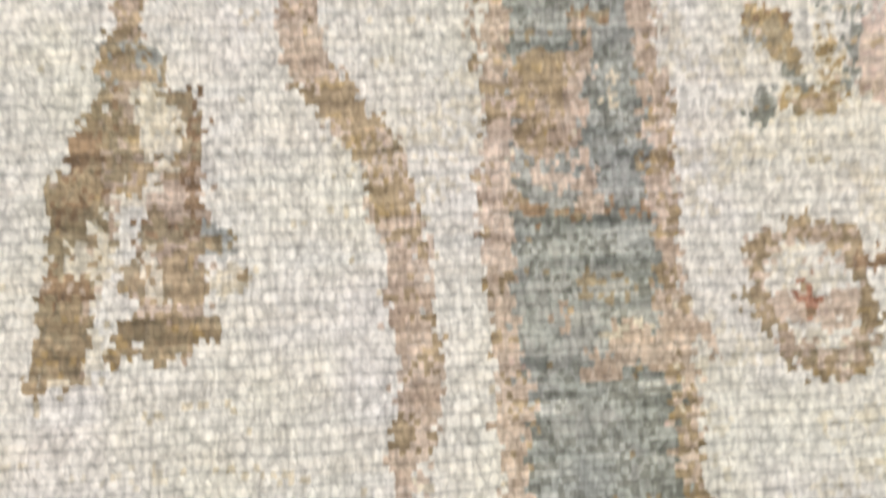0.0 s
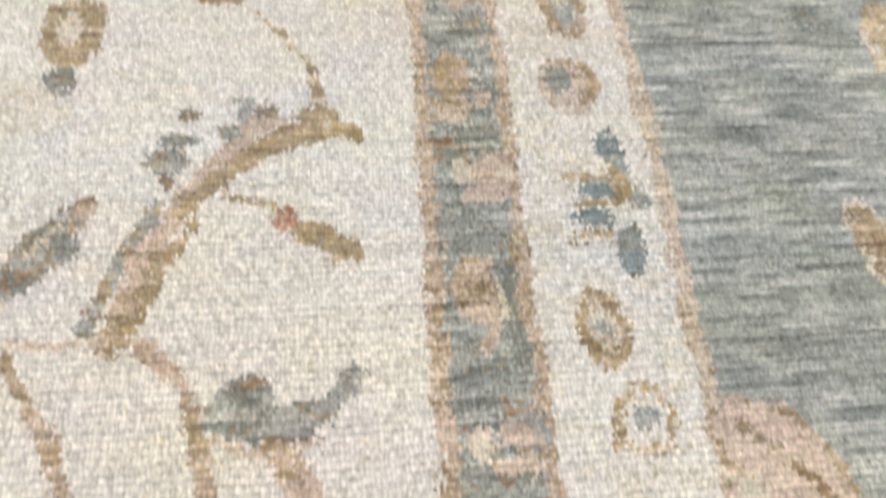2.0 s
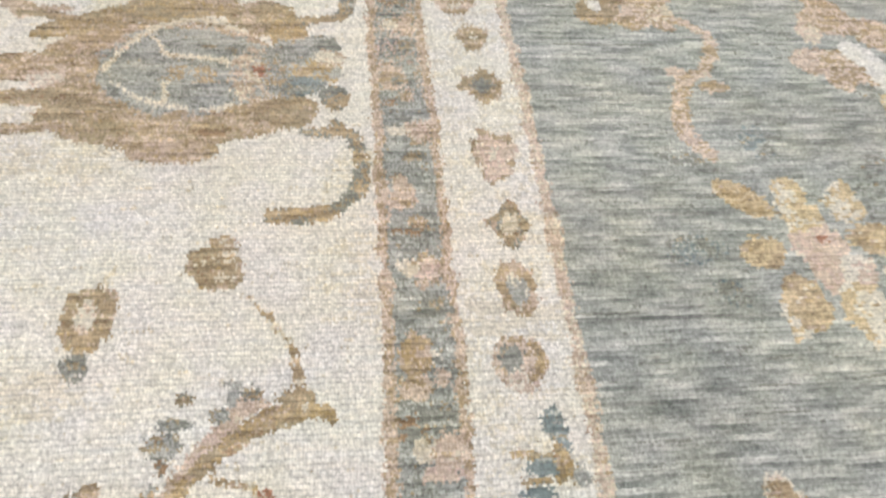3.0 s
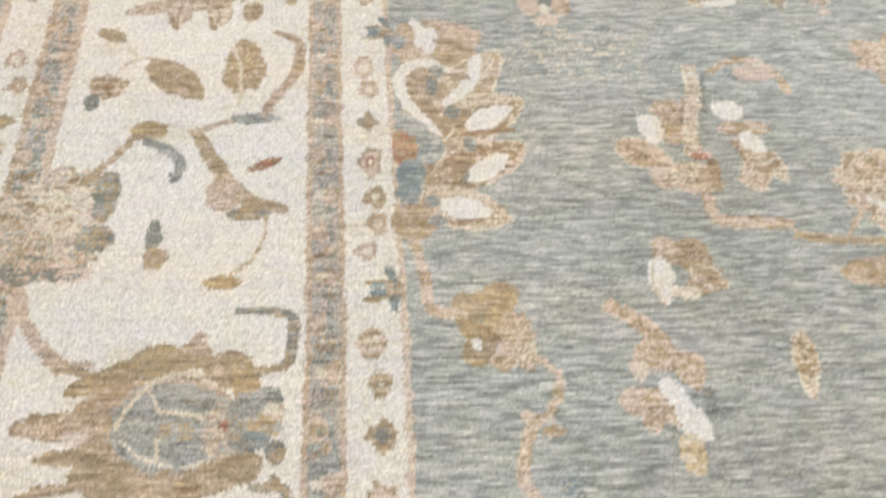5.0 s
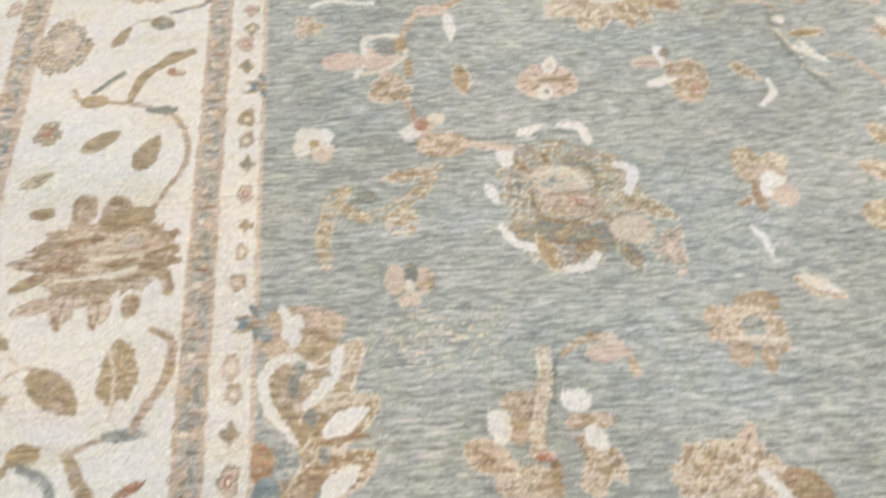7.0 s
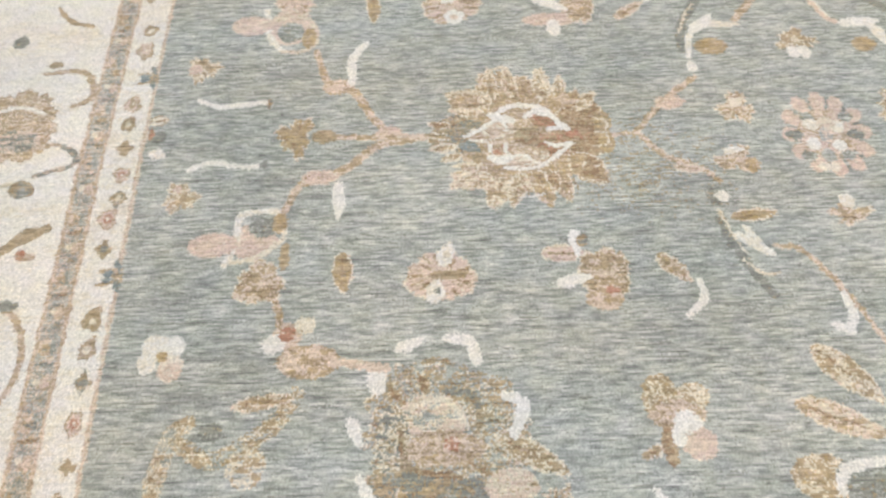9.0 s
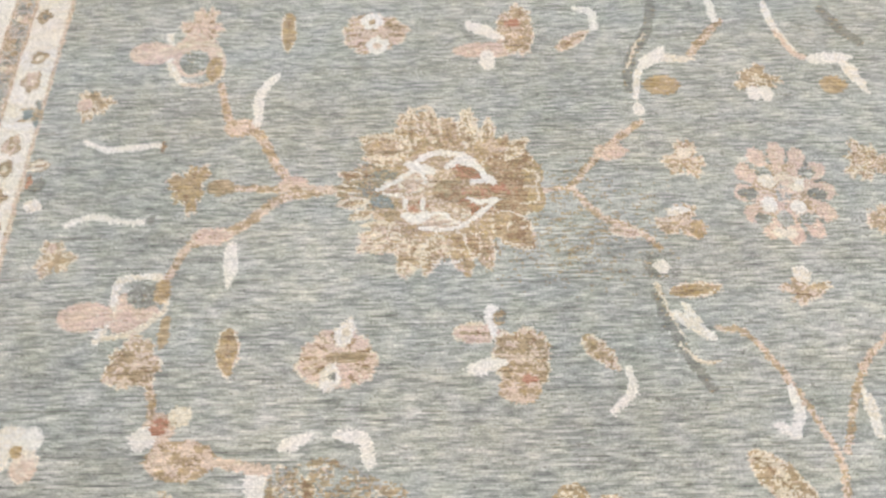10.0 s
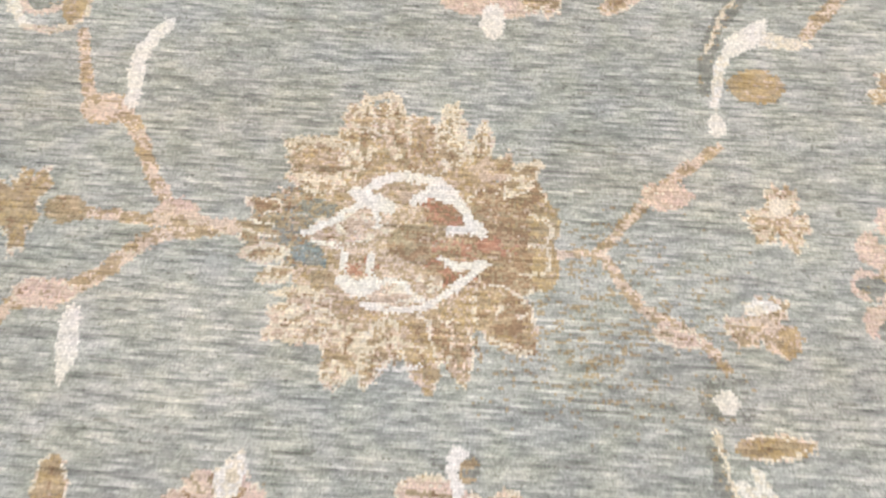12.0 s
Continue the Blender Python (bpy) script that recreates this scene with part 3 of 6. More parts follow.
motif("border_blossom", "slate, gold and brown curled blossom in the cream border")
oval(0.2556, 0.2694, 0.0040, 0.0064, ("slate", "grey"))
leaf(0.2551, 0.2779, 0.2694, 0.2532, 0.0119, ("brown", "gold", "olive"))
vine(0.0072, ("gold", "straw", "gold"), (0.2786, 0.2639), (0.2783, 0.2525), (0.2726, 0.2454), (0.2625, 0.2458))
vine(0.0037, ("slate", "grey"), (0.2783, 0.2743), (0.2869, 0.2728), (0.2864, 0.2626), (0.2828, 0.2514))
vine(0.0026, ("grey", "slate"), (0.2649, 0.2570), (0.2677, 0.2488))
oval(0.2540, 0.2429, 0.0033, 0.0056, ("slate", "grey"))

motif("border_blossom", "peach and camel blossom with a rust cross")
lobed(0.2605, 0.1895, 0.0189, 0.0235, 7, .14, ("camel", "peach", "tan"))
oval(0.2605, 0.1895, 0.0126, 0.0153, ("peach", "ivory", "cream"))
oval(0.2663, 0.2052, 0.0111, 0.0033, ("camel", "tan"))
oval(0.2798, 0.1983, 0.0074, 0.0025, ("brown", "camel"))
oval(0.2602, 0.1878, 0.0025, 0.0069, "rust")
oval(0.2607, 0.1878, 0.0068, 0.0024, "rust")

motif("bud", "small camel diamond bud with a slate tip")
lobed(-0.0054, 0.5669, 0.0188, 0.0277, 4, .12, ("camel", "olive"))
oval(-0.007, 0.567, 0.0084, 0.0143, ("peach", "cream"))
oval(-0.0078, 0.5302, 0.0074, 0.0098, "slate")
leaf(-0.0007, 0.5893, 0.0066, 0.6129, 0.004, "straw")

motif("leaf", "small olive and camel leaf")
lobed(0.0729, 0.6083, 0.0193, 0.0258, 4, .15, ("olive", "camel", "straw"))
vine(0.004, ("straw", "camel"), (0.0926, 0.5835), (0.1173, 0.5507), (0.1291, 0.5186), (0.1338, 0.4966))


motif("scroll", "slate and camel hooked scroll")
vine(0.0114, ("slate", "camel"), (0.1542, 0.7519), (0.1709, 0.7252), (0.1708, 0.6847), (0.1558, 0.6588), (0.1328, 0.651), (0.1084, 0.6505))

motif("palmette", "wide camel palmette with a slate grey heart")
vine(0.0124, ("camel", "tan"), (-0.1688, 0.9541), (-0.1391, 0.9201), (-0.1095, 0.9015), (-0.0799, 0.9007))
oval(0.0187, 0.8113, 0.0947, 0.0739, ("camel", "tan", "olive"))
oval(0.0139, 0.7446, 0.0729, 0.0233, ("camel", "tan", "olive"))
oval(0.0289, 0.7187, 0.0347, 0.0146, ("camel", "tan"))
oval(0.0009, 0.9124, 0.0280, 0.0148, ("olive", "camel", "gold"))
oval(0.0445, 0.9088, 0.0240, 0.0197, ("camel", "gold", "tan"))
oval(0.0526, 0.9317, 0.0108, 0.0118, ("tan", "peach"))
oval(0.0892, 0.8898, 0.0305, 0.0274, ("camel", "olive", "tan"))
oval(0.1135, 0.8693, 0.0171, 0.0268, ("olive", "gold", "camel"))
vine(0.0279, ("olive", "gold", "camel"), (-0.0908, 0.8679), (-0.0542, 0.8817), (-0.0170, 0.8967), (0.0290, 0.8978))
vine(0.0221, ("camel", "tan"), (-0.0799, 0.8402), (-0.0567, 0.8547), (-0.0201, 0.8691))
leaf(-0.0390, 0.8204, -0.1609, 0.8203, 0.0388, ("tan", "camel", "peach"))
oval(-0.1303, 0.8326, 0.0088, 0.0076, ("olive", "camel"))
leaf(-0.0463, 0.7845, -0.1251, 0.7799, 0.0227, ("olive", "camel"))
leaf(-0.0614, 0.8028, -0.0988, 0.8039, 0.0176, ("tan", "peach", "cream"))
oval(-0.0365, 0.7598, 0.0427, 0.0209, ("olive", "camel", "tan"))
oval(0.0798, 0.7562, 0.0369, 0.0236, ("camel", "tan", "olive"))
oval(0.1192, 0.7654, 0.0211, 0.0210, ("camel", "olive"))
vine(0.0106, ("camel", "tan"), (-0.1435, 0.7230), (-0.1175, 0.7407), (-0.0710, 0.7486))
oval(0.0274, 0.8184, 0.0749, 0.0611, ("camel", "tan", "grey"))
oval(0.0274, 0.8184, 0.0685, 0.0551, ("grey", "grey", "slate"))
vine(0.0067, ("straw", "cream"), (-0.0373, 0.8166), (-0.0181, 0.8536), (0.0111, 0.8800), (0.0434, 0.8847), (0.0774, 0.8703))
vine(0.0056, ("cream", "grey"), (-0.0302, 0.8019), (0.0169, 0.7720), (0.0543, 0.7667), (0.0903, 0.7804))
vine(0.0051, ("straw", "cream"), (0.0168, 0.8005), (0.0165, 0.7756))
vine(0.0050, ("cream", "straw"), (0.0003, 0.8607), (0.0158, 0.8374), (0.0614, 0.8286), (0.0753, 0.8134))
oval(0.0912, 0.8129, 0.0254, 0.0370, ("straw", "tan", "grey"))
oval(0.1130, 0.8197, 0.0217, 0.0373, ("camel", "grey", "slate"))
oval(0.0928, 0.8165, 0.0057, 0.0082, "rust")
oval(0.1119, 0.8385, 0.0103, 0.0091, ("grey", "slate"))
oval(0.1388, 0.8152, 0.0217, 0.0193, ("camel", "gold", "grey"))
oval(0.1373, 0.8492, 0.0208, 0.0154, ("slate", "grey"))
oval(0.1509, 0.8336, 0.0129, 0.0106, ("tan", "cream"))
oval(0.1269, 0.7972, 0.0177, 0.0131, ("slate", "teal"))
oval(0.1527, 0.7820, 0.0126, 0.0157, ("camel", "slate"))
oval(0.0376, 0.8108, 0.0316, 0.0103, ("camel", "grey"))
oval(0.0565, 0.7432, 0.0183, 0.0068, ("brown", "camel"))

motif("scroll", "slate and camel hooked scroll")
vine(0.0129, ("slate", "camel"), (0.1228, 0.8847), (0.1589, 0.8957), (0.1681, 0.9284), (0.166, 0.9583), (0.1463, 0.9718), (0.0977, 0.973))
vine(0.0113, ("slate", "camel"), (0.1299, 0.7409), (0.1637, 0.7364), (0.1724, 0.7062), (0.1712, 0.6805), (0.1515, 0.6574), (0.1083, 0.6528))
vine(0.0081, ("tan", "camel"), (-0.0522, 0.7468), (-0.1106, 0.7386), (-0.1415, 0.7167), (-0.1694, 0.6859))

motif("palmette", "camel, peach and slate palmette growing from the guard stripe")
lobed(-0.1727, 1.1183, 0.0833, 0.0994, 11, .14, ("peach", "straw", "grey", "tan", "camel", "rose"))
oval(-0.1038, 1.1639, 0.0187, 0.046, ("slate", "camel", "grey"))
oval(-0.1579, 1.141, 0.0399, 0.047, ("straw", "cream", "peach", "camel"))
oval(-0.1074, 1.0908, 0.0272, 0.0233, ("slate", "camel"))
oval(-0.1913, 1.0446, 0.0292, 0.0258, ("slate", "tan"))
oval(-0.1312, 1.0353, 0.0322, 0.0153, ("peach", "slate"))
vine(0.0162, ("tan", "peach"), (-0.188, 1.0115), (-0.1761, 0.9714), (-0.1473, 0.9324), (-0.1127, 0.8945))
vine(0.0079, ("olive", "camel"), (-0.1161, 0.8946), (-0.0639, 0.8882), (-0.0096, 0.8934))

motif("stem", "tan stem under a gold cap")
vine(0.0126, ("tan", "camel"), (-0.0808, 1.2783), (-0.102, 1.2392), (-0.1391, 1.188))
oval(-0.0613, 1.2867, 0.0265, 0.0192, ("gold", "olive"))

motif("leaf", "curled slate grey leaf")
vine(0.0168, ("slate", "grey"), (-0.0626, 1.2658), (-0.0275, 1.2472), (-0.0082, 1.2218), (-0.0133, 1.195))

motif("scroll", "camel scroll with a tan shoulder")
vine(0.0214, ("camel", "olive", "tan"), (0.0057, 1.2836), (0.0308, 1.2389), (0.0639, 1.1868), (0.0988, 1.15), (0.1409, 1.1383))
oval(0.0591, 1.1674, 0.0256, 0.0328, ("tan", "peach", "camel"))
oval(0.0962, 1.1293, 0.0316, 0.0131, ("camel", "slate"))
vine(0.0089, "tan", (-0.0023, 1.2804), (0.0543, 1.304), (0.122, 1.3129))
oval(0.0947, 1.3106, 0.0376, 0.012, ("slate", "grey"))

motif("leaf", "narrow brick-brown leaf")
leaf(0.0883, 1.2084, 0.1388, 1.2325, 0.0163, ("rust", "brown"))

motif("stem", "thin straw stem with a gold bud")
vine(0.0053, ("straw", "camel"), (0.1209, 1.1272), (0.1201, 1.088), (0.1054, 1.0529), (0.077, 1.0277))
oval(0.0703, 1.0177, 0.0269, 0.0109, ("gold", "camel"))

motif("bud", "small slate and camel bud")
oval(-0.0284, 1.0943, 0.0107, 0.0288, "slate")
lobed(-0.0236, 1.0574, 0.0165, 0.0209, 5, .15, ("camel", "tan"))

motif("scroll", "tan hooked scroll")
vine(0.0154, ("tan", "camel"), (0.1166, 1.5018), (0.1501, 1.477), (0.1507, 1.4159), (0.1239, 1.3609), (0.1045, 1.3194))

motif("leaf", "broad olive leaf with a straw vein")
lobed(0.0678, 1.4222, 0.0339, 0.0622, 7, .14, ("olive", "gold", "camel"))
vine(0.0057, "straw", (0.0455, 1.4669), (0.0627, 1.4186), (0.0657, 1.3325))

motif("leaf", "camel and olive leaf")
leaf(-0.0807, 1.435, 0.0115, 1.3523, 0.0602, ("camel", "olive", "tan"))
vine(0.0058, ("straw", "tan"), (-0.1263, 1.4168), (-0.1006, 1.4384), (-0.0637, 1.44))

motif("flower", "small camel flower with a rust heart")
lobed(-0.1394, 1.3785, 0.0307, 0.0276, 6, .15, ("camel", "tan"))
oval(-0.1377, 1.3785, 0.0094, 0.0104, ("rust", "brown"))
oval(-0.1567, 1.3448, 0.0134, 0.0168, "slate")
vine(0.0048, "straw", (-0.1202, 1.4648), (-0.1035, 1.4468))
leaf(-0.1732, 1.5074, -0.1243, 1.4807, 0.0299, ("camel", "olive"))

motif("palmette", "wide camel and olive palmette with ragged lobes")
lobed(-0.0103, 1.6574, 0.1097, 0.0942, 14, .16, ("tan", "peach", "camel", "straw"))
lobed(-0.0278, 1.6711, 0.0831, 0.0578, 9, .12, ("tan", "straw", "peach"))
lobed(0.0811, 1.6640, 0.0562, 0.0868, 8, .2, ("tan", "peach", "olive", "straw"))
oval(-0.0447, 1.7736, 0.0258, 0.0359, ("tan", "olive", "peach"))
oval(0.0177, 1.7696, 0.0280, 0.0358, ("tan", "olive", "straw"))
oval(0.0237, 1.7425, 0.0363, 0.0270, ("olive", "camel"))
oval(0.0598, 1.7494, 0.0322, 0.0271, ("camel", "olive"))
vine(0.0110, ("olive", "brown"), (-0.0675, 1.7832), (-0.0541, 1.7987), (-0.0348, 1.7784))
vine(0.0108, ("olive", "brown"), (0.0017, 1.7842), (0.0142, 1.7943), (0.0295, 1.7769))
leaf(-0.0964, 1.7662, -0.1498, 1.7697, 0.0303, ("olive", "camel"))
leaf(-0.0630, 1.6962, -0.1371, 1.6807, 0.0252, ("tan", "peach", "camel"))
leaf(-0.0460, 1.6573, -0.1674, 1.6554, 0.0378, ("grey", "tan", "peach"))
leaf(-0.0909, 1.6259, -0.1543, 1.5943, 0.0280, ("brown", "camel"))
leaf(-0.0514, 1.5734, -0.1398, 1.5493, 0.0322, ("tan", "peach"))
vine(0.0149, ("brown", "olive"), (-0.1186, 1.6645), (-0.0924, 1.6879), (-0.0018, 1.7024))
vine(0.0125, ("brown", "olive"), (-0.0956, 1.6507), (-0.0578, 1.6668), (-0.0254, 1.6560))
vine(0.0145, ("brown", "tan"), (-0.1142, 1.6421), (-0.0630, 1.6387), (-0.0075, 1.6084))
oval(-0.0567, 1.6605, 0.0310, 0.0230, ("brown", "tan", "camel"))
oval(0.0417, 1.6516, 0.0310, 0.0228, ("brown", "camel", "olive"))
vine(0.0125, "straw", (-0.0103, 1.6574), (0.0249, 1.6614), (0.0762, 1.6618))
vine(0.0120, ("straw", "cream"), (0.0058, 1.6196), (0.0455, 1.6243), (0.0843, 1.6389))
vine(0.0097, "cream", (-0.0683, 1.6124), (-0.0087, 1.6157), (0.0313, 1.6179))
vine(0.0118, ("brown", "olive"), (0.0330, 1.6057), (0.0724, 1.6128), (0.1203, 1.6365))
vine(0.0182, ("tan", "camel"), (0.0759, 1.6247), (0.1120, 1.6199), (0.1328, 1.5968), (0.1329, 1.5777))
vine(0.0102, ("olive", "brown"), (0.0918, 1.6359), (0.1271, 1.6213), (0.1379, 1.5869))
vine(0.0171, ("tan", "brown"), (0.0795, 1.6767), (0.1137, 1.6949), (0.1352, 1.7090))
vine(0.0173, ("olive", "brown"), (0.0791, 1.6392), (0.1192, 1.6465), (0.1450, 1.6448))
vine(0.0146, ("tan", "olive"), (0.0730, 1.7287), (0.0949, 1.7221), (0.1139, 1.6936))
vine(0.0148, ("camel", "brown"), (0.0892, 1.6572), (0.1265, 1.6736), (0.1395, 1.6677))
oval(-0.0497, 1.5640, 0.0160, 0.0429, ("tan", "peach"))
leaf(-0.0459, 1.5871, -0.0535, 1.5098, 0.0415, ("tan", "peach", "straw"))
leaf(0.0173, 1.5771, 0.0153, 1.5142, 0.0410, ("tan", "peach", "straw"))
oval(0.0114, 1.5834, 0.0202, 0.0265, ("brown", "tan", "peach"))
leaf(0.0718, 1.5794, 0.0690, 1.5264, 0.0350, ("tan", "camel", "brown"))
oval(-0.0157, 1.5970, 0.0607, 0.0171, ("camel", "olive", "tan"))
oval(0.0535, 1.6937, 0.0210, 0.0183, ("grey", "peach"))
vine(0.0081, "brown", (-0.0594, 1.5417), (-0.0502, 1.5129))
vine(0.0081, ("olive", "brown"), (0.0038, 1.5375), (0.0118, 1.5122))

motif("scroll", "thin tan scroll")
vine(0.0112, ("tan", "camel"), (-0.1207, 2.0959), (-0.0962, 2.0615), (0.0041, 2.047), (0.0896, 2.0143), (0.1305, 1.9523), (0.1356, 1.8772), (0.1105, 1.8216), (0.0776, 1.7525))
vine(0.0204, ("camel", "olive"), (0.0006, 2.0554), (0.0304, 2.137), (0.1213, 2.1979))
vine(0.0109, "slate", (-0.0777, 2.0849), (-0.0205, 2.1402))
oval(-0.07, 2.0582, 0.0307, 0.0183, ("gold", "olive"))
oval(0.0949, 2.1313, 0.0195, 0.0104, "tan")
oval(0.0731, 2.0265, 0.0353, 0.0114, "slate")

motif("flower", "small camel flower with a slate edge")
lobed(-0.1507, 1.9733, 0.0275, 0.0347, 5, .15, ("camel", "slate"))
oval(-0.151, 1.9749, 0.0103, 0.0126, "rust")

motif("leaf", "olive and camel leaf")
leaf(-0.0768, 1.9173, -0.0043, 1.9732, 0.042, ("camel", "olive"))

motif("leaf", "olive and camel leaf")
leaf(0.042, 1.8629, 0.0731, 1.956, 0.0483, ("olive", "camel"))

motif("leaf", "pale olive leaf")
leaf(-0.1773, 1.8332, -0.12, 1.8677, 0.0323, ("straw", "olive"))

motif("leaf", "small olive leaf on a thin stem")
leaf(-0.0563, 2.2215, -0.0257, 2.2875, 0.0277, ("olive", "camel"))
vine(0.0074, "straw", (-0.0379, 2.2845), (0.0069, 2.3082), (0.058, 2.305))
oval(0.0607, 2.2916, 0.0102, 0.0153, "brown")

motif("palmette", "camel, peach and slate palmette growing from the guard stripe")
lobed(-0.1654, 2.2282, 0.0596, 0.0886, 9, .14, ("camel", "peach", "slate"))
oval(-0.1602, 2.2405, 0.0274, 0.0409, ("straw", "peach"))

motif("palmette", "camel and peach palmette with a cream arc")
lobed(-0.0183, 2.4638, 0.1041, 0.102, 12, .14, ("camel", "peach", "olive"))
vine(0.0085, "white", (-0.076, 2.4981), (-0.0204, 2.52), (0.0456, 2.5009))
oval(0.0038, 2.4239, 0.0484, 0.0321, ("peach", "slate"))

motif("scroll", "thin tan scroll")
vine(0.0136, ("tan", "camel"), (0.018, 2.619), (0.1068, 2.6185), (0.141, 2.5492), (0.1031, 2.5179))
vine(0.0121, "camel", (0.0017, 2.8327), (0.0465, 2.7806), (0.0957, 2.767))
vine(0.0125, ("tan", "slate"), (0.0781, 2.4131), (0.1235, 2.396), (0.1376, 2.358), (0.0626, 2.3287))
vine(0.0092, ("olive", "camel"), (0.0462, 2.1473), (0.074, 2.1894), (0.1219, 2.1983))
oval(-0.0605, 2.7205, 0.0185, 0.021, "slate")
oval(0.0417, 2.2965, 0.0256, 0.0222, ("camel", "slate"))
oval(0.0824, 2.1382, 0.0099, 0.0107, "rust")
oval(0.0376, 2.6443, 0.0181, 0.0109, "olive")

motif("palmette", "rose, peach and straw palmette at the field's edge")
leaf(0.3053, 0.3296, 0.3608, 0.2716, 0.0448, ("peach", "rose"))
oval(0.3274, 0.2548, 0.0411, 0.0309, ("rose", "peach", "camel"))
oval(0.3111, 0.2748, 0.0098, 0.0198, ("straw", "cream"))
oval(0.3257, 0.2572, 0.0109, 0.0191, ("slate", "gold", "grey"))
oval(0.3088, 0.2584, 0.0053, 0.0118, ("gold", "tan"))
oval(0.3406, 0.2424, 0.012, 0.007, "straw")
vine(0.0051, "rose", (0.3227, 0.2717), (0.3429, 0.2716), (0.3599, 0.2692))

motif("flower", "straw-yellow flower with a rose heart and slate leaves")
leaf(0.3914, 0.6122, 0.4435, 0.6084, 0.0224, ("slate", "field", "teal", "field"))
leaf(0.419, 0.5787, 0.445, 0.5627, 0.0225, ("slate", "field", "teal", "field"))
leaf(0.4492, 0.681, 0.4884, 0.6435, 0.0299, ("honey", "gold"))
leaf(0.5069, 0.6851, 0.5105, 0.6388, 0.0265, ("honey", "cream"))
leaf(0.5492, 0.6716, 0.5432, 0.6321, 0.0223, ("honey", "cream"))
leaf(0.449, 0.6066, 0.4877, 0.6092, 0.0318, ("honey", "camel"))
leaf(0.4846, 0.5815, 0.4666, 0.5285, 0.0249, ("honey", "cream"))
oval(0.5095, 0.6158, 0.0178, 0.0229, ("rose", "peach"))
oval(0.5113, 0.5858, 0.0131, 0.0193, ("rose", "peach"))
oval(0.5187, 0.6083, 0.0067, 0.0084, "rust")
leaf(0.5006, 0.7466, 0.5112, 0.7081, 0.0157, ("slate", "field", "teal"))
leaf(0.3942, 0.5272, 0.4699, 0.5183, 0.0084, ("slate", "field", "field"))

motif("flower", "straw-yellow petals with rose and white hearts among slate leaves")
leaf(0.5627, 0.6496, 0.6197, 0.6313, 0.0288, ("slate", "field", "grey"))
leaf(0.3921, 0.6178, 0.4428, 0.6154, 0.0216, ("slate", "field", "teal", "field"))
leaf(0.4907, 0.7354, 0.503, 0.7042, 0.0191, ("slate", "field", "teal"))
leaf(0.4089, 0.7185, 0.4595, 0.6962, 0.0196, ("slate", "field", "field"))
leaf(0.5693, 0.6524, 0.6034, 0.7167, 0.0246, ("slate", "field", "field"))
oval(0.5045, 0.6523, 0.0128, 0.0241, ("honey", "cream"))
oval(0.5544, 0.6595, 0.0117, 0.0207, ("honey", "cream"))
leaf(0.5226, 0.6546, 0.5132, 0.6241, 0.0163, "honey")
oval(0.5639, 0.6186, 0.024, 0.0173, ("honey", "camel"))
oval(0.4832, 0.5614, 0.0164, 0.026, ("honey", "camel"))
leaf(0.5306, 0.5818, 0.5183, 0.5214, 0.0328, ("honey", "cream"))
oval(0.517, 0.6148, 0.0193, 0.017, ("rose", "peach"))
oval(0.5326, 0.5904, 0.0179, 0.0142, ("rose", "peach", "cream"))
leaf(0.5532, 0.5865, 0.5965, 0.5786, 0.0235, ("cream", "peach"))
leaf(0.5477, 0.5638, 0.5639, 0.5191, 0.0208, ("white", "cream"))
oval(0.5198, 0.6201, 0.008, 0.0061, ("rust", "rose"))

motif("vine", "peach vine in the field")
vine(0.0142, ("peach", "camel"), (0.4628, 0.8154), (0.4472, 0.7614), (0.4455, 0.7328), (0.4591, 0.7107))

motif("leaf", "camel and peach leaf in the field")
leaf(0.4115, 0.4376, 0.4271, 0.3672, 0.029, ("camel", "peach"))

motif("leaf", "camel and peach leaf with white and straw petals")
vine(0.0238, ("camel", "peach"), (0.5842, 0.9671), (0.6221, 0.9414), (0.6482, 0.8997), (0.6755, 0.8547))
oval(0.6333, 0.8959, 0.0278, 0.0255, ("camel", "peach", "tan"))
oval(0.6739, 0.8758, 0.0207, 0.0251, ("camel", "peach", "tan"))
oval(0.6072, 0.8776, 0.0110, 0.0216, ("straw", "peach"))
oval(0.5956, 0.8325, 0.0228, 0.0205, ("peach", "tan"))
oval(0.6241, 0.8186, 0.0280, 0.0328, ("peach", "camel", "peach"))
oval(0.6897, 0.8275, 0.0094, 0.0208, "slate")
leaf(0.6296, 0.8608, 0.6605, 0.8191, 0.0312, "white")
leaf(0.6459, 0.8256, 0.6789, 0.7764, 0.0374, "white")
oval(0.6526, 0.7633, 0.0168, 0.0266, ("straw", "honey"))
oval(0.6298, 0.7912, 0.0131, 0.0091, ("slate", "field"))

motif("bud", "white bud in camel leaves")
oval(0.6806, 1.0569, 0.0242, 0.0241, ("camel", "peach", "tan"))
oval(0.7163, 1.0473, 0.0256, 0.0300, ("camel", "tan", "brown"))
oval(0.7206, 1.0136, 0.0282, 0.0291, ("camel", "tan"))
leaf(0.7078, 1.0282, 0.7522, 0.9923, 0.0356, ("camel", "tan"))
leaf(0.6643, 1.0484, 0.6623, 0.9670, 0.0390, ("white", "white", "cream"))
oval(0.6943, 0.9881, 0.0205, 0.0113, ("cream", "straw"))
oval(0.6919, 1.0180, 0.0089, 0.0136, ("field", "grey"))
vine(0.0055, "straw", (0.6573, 1.0437), (0.6499, 0.9965), (0.6601, 0.9671))

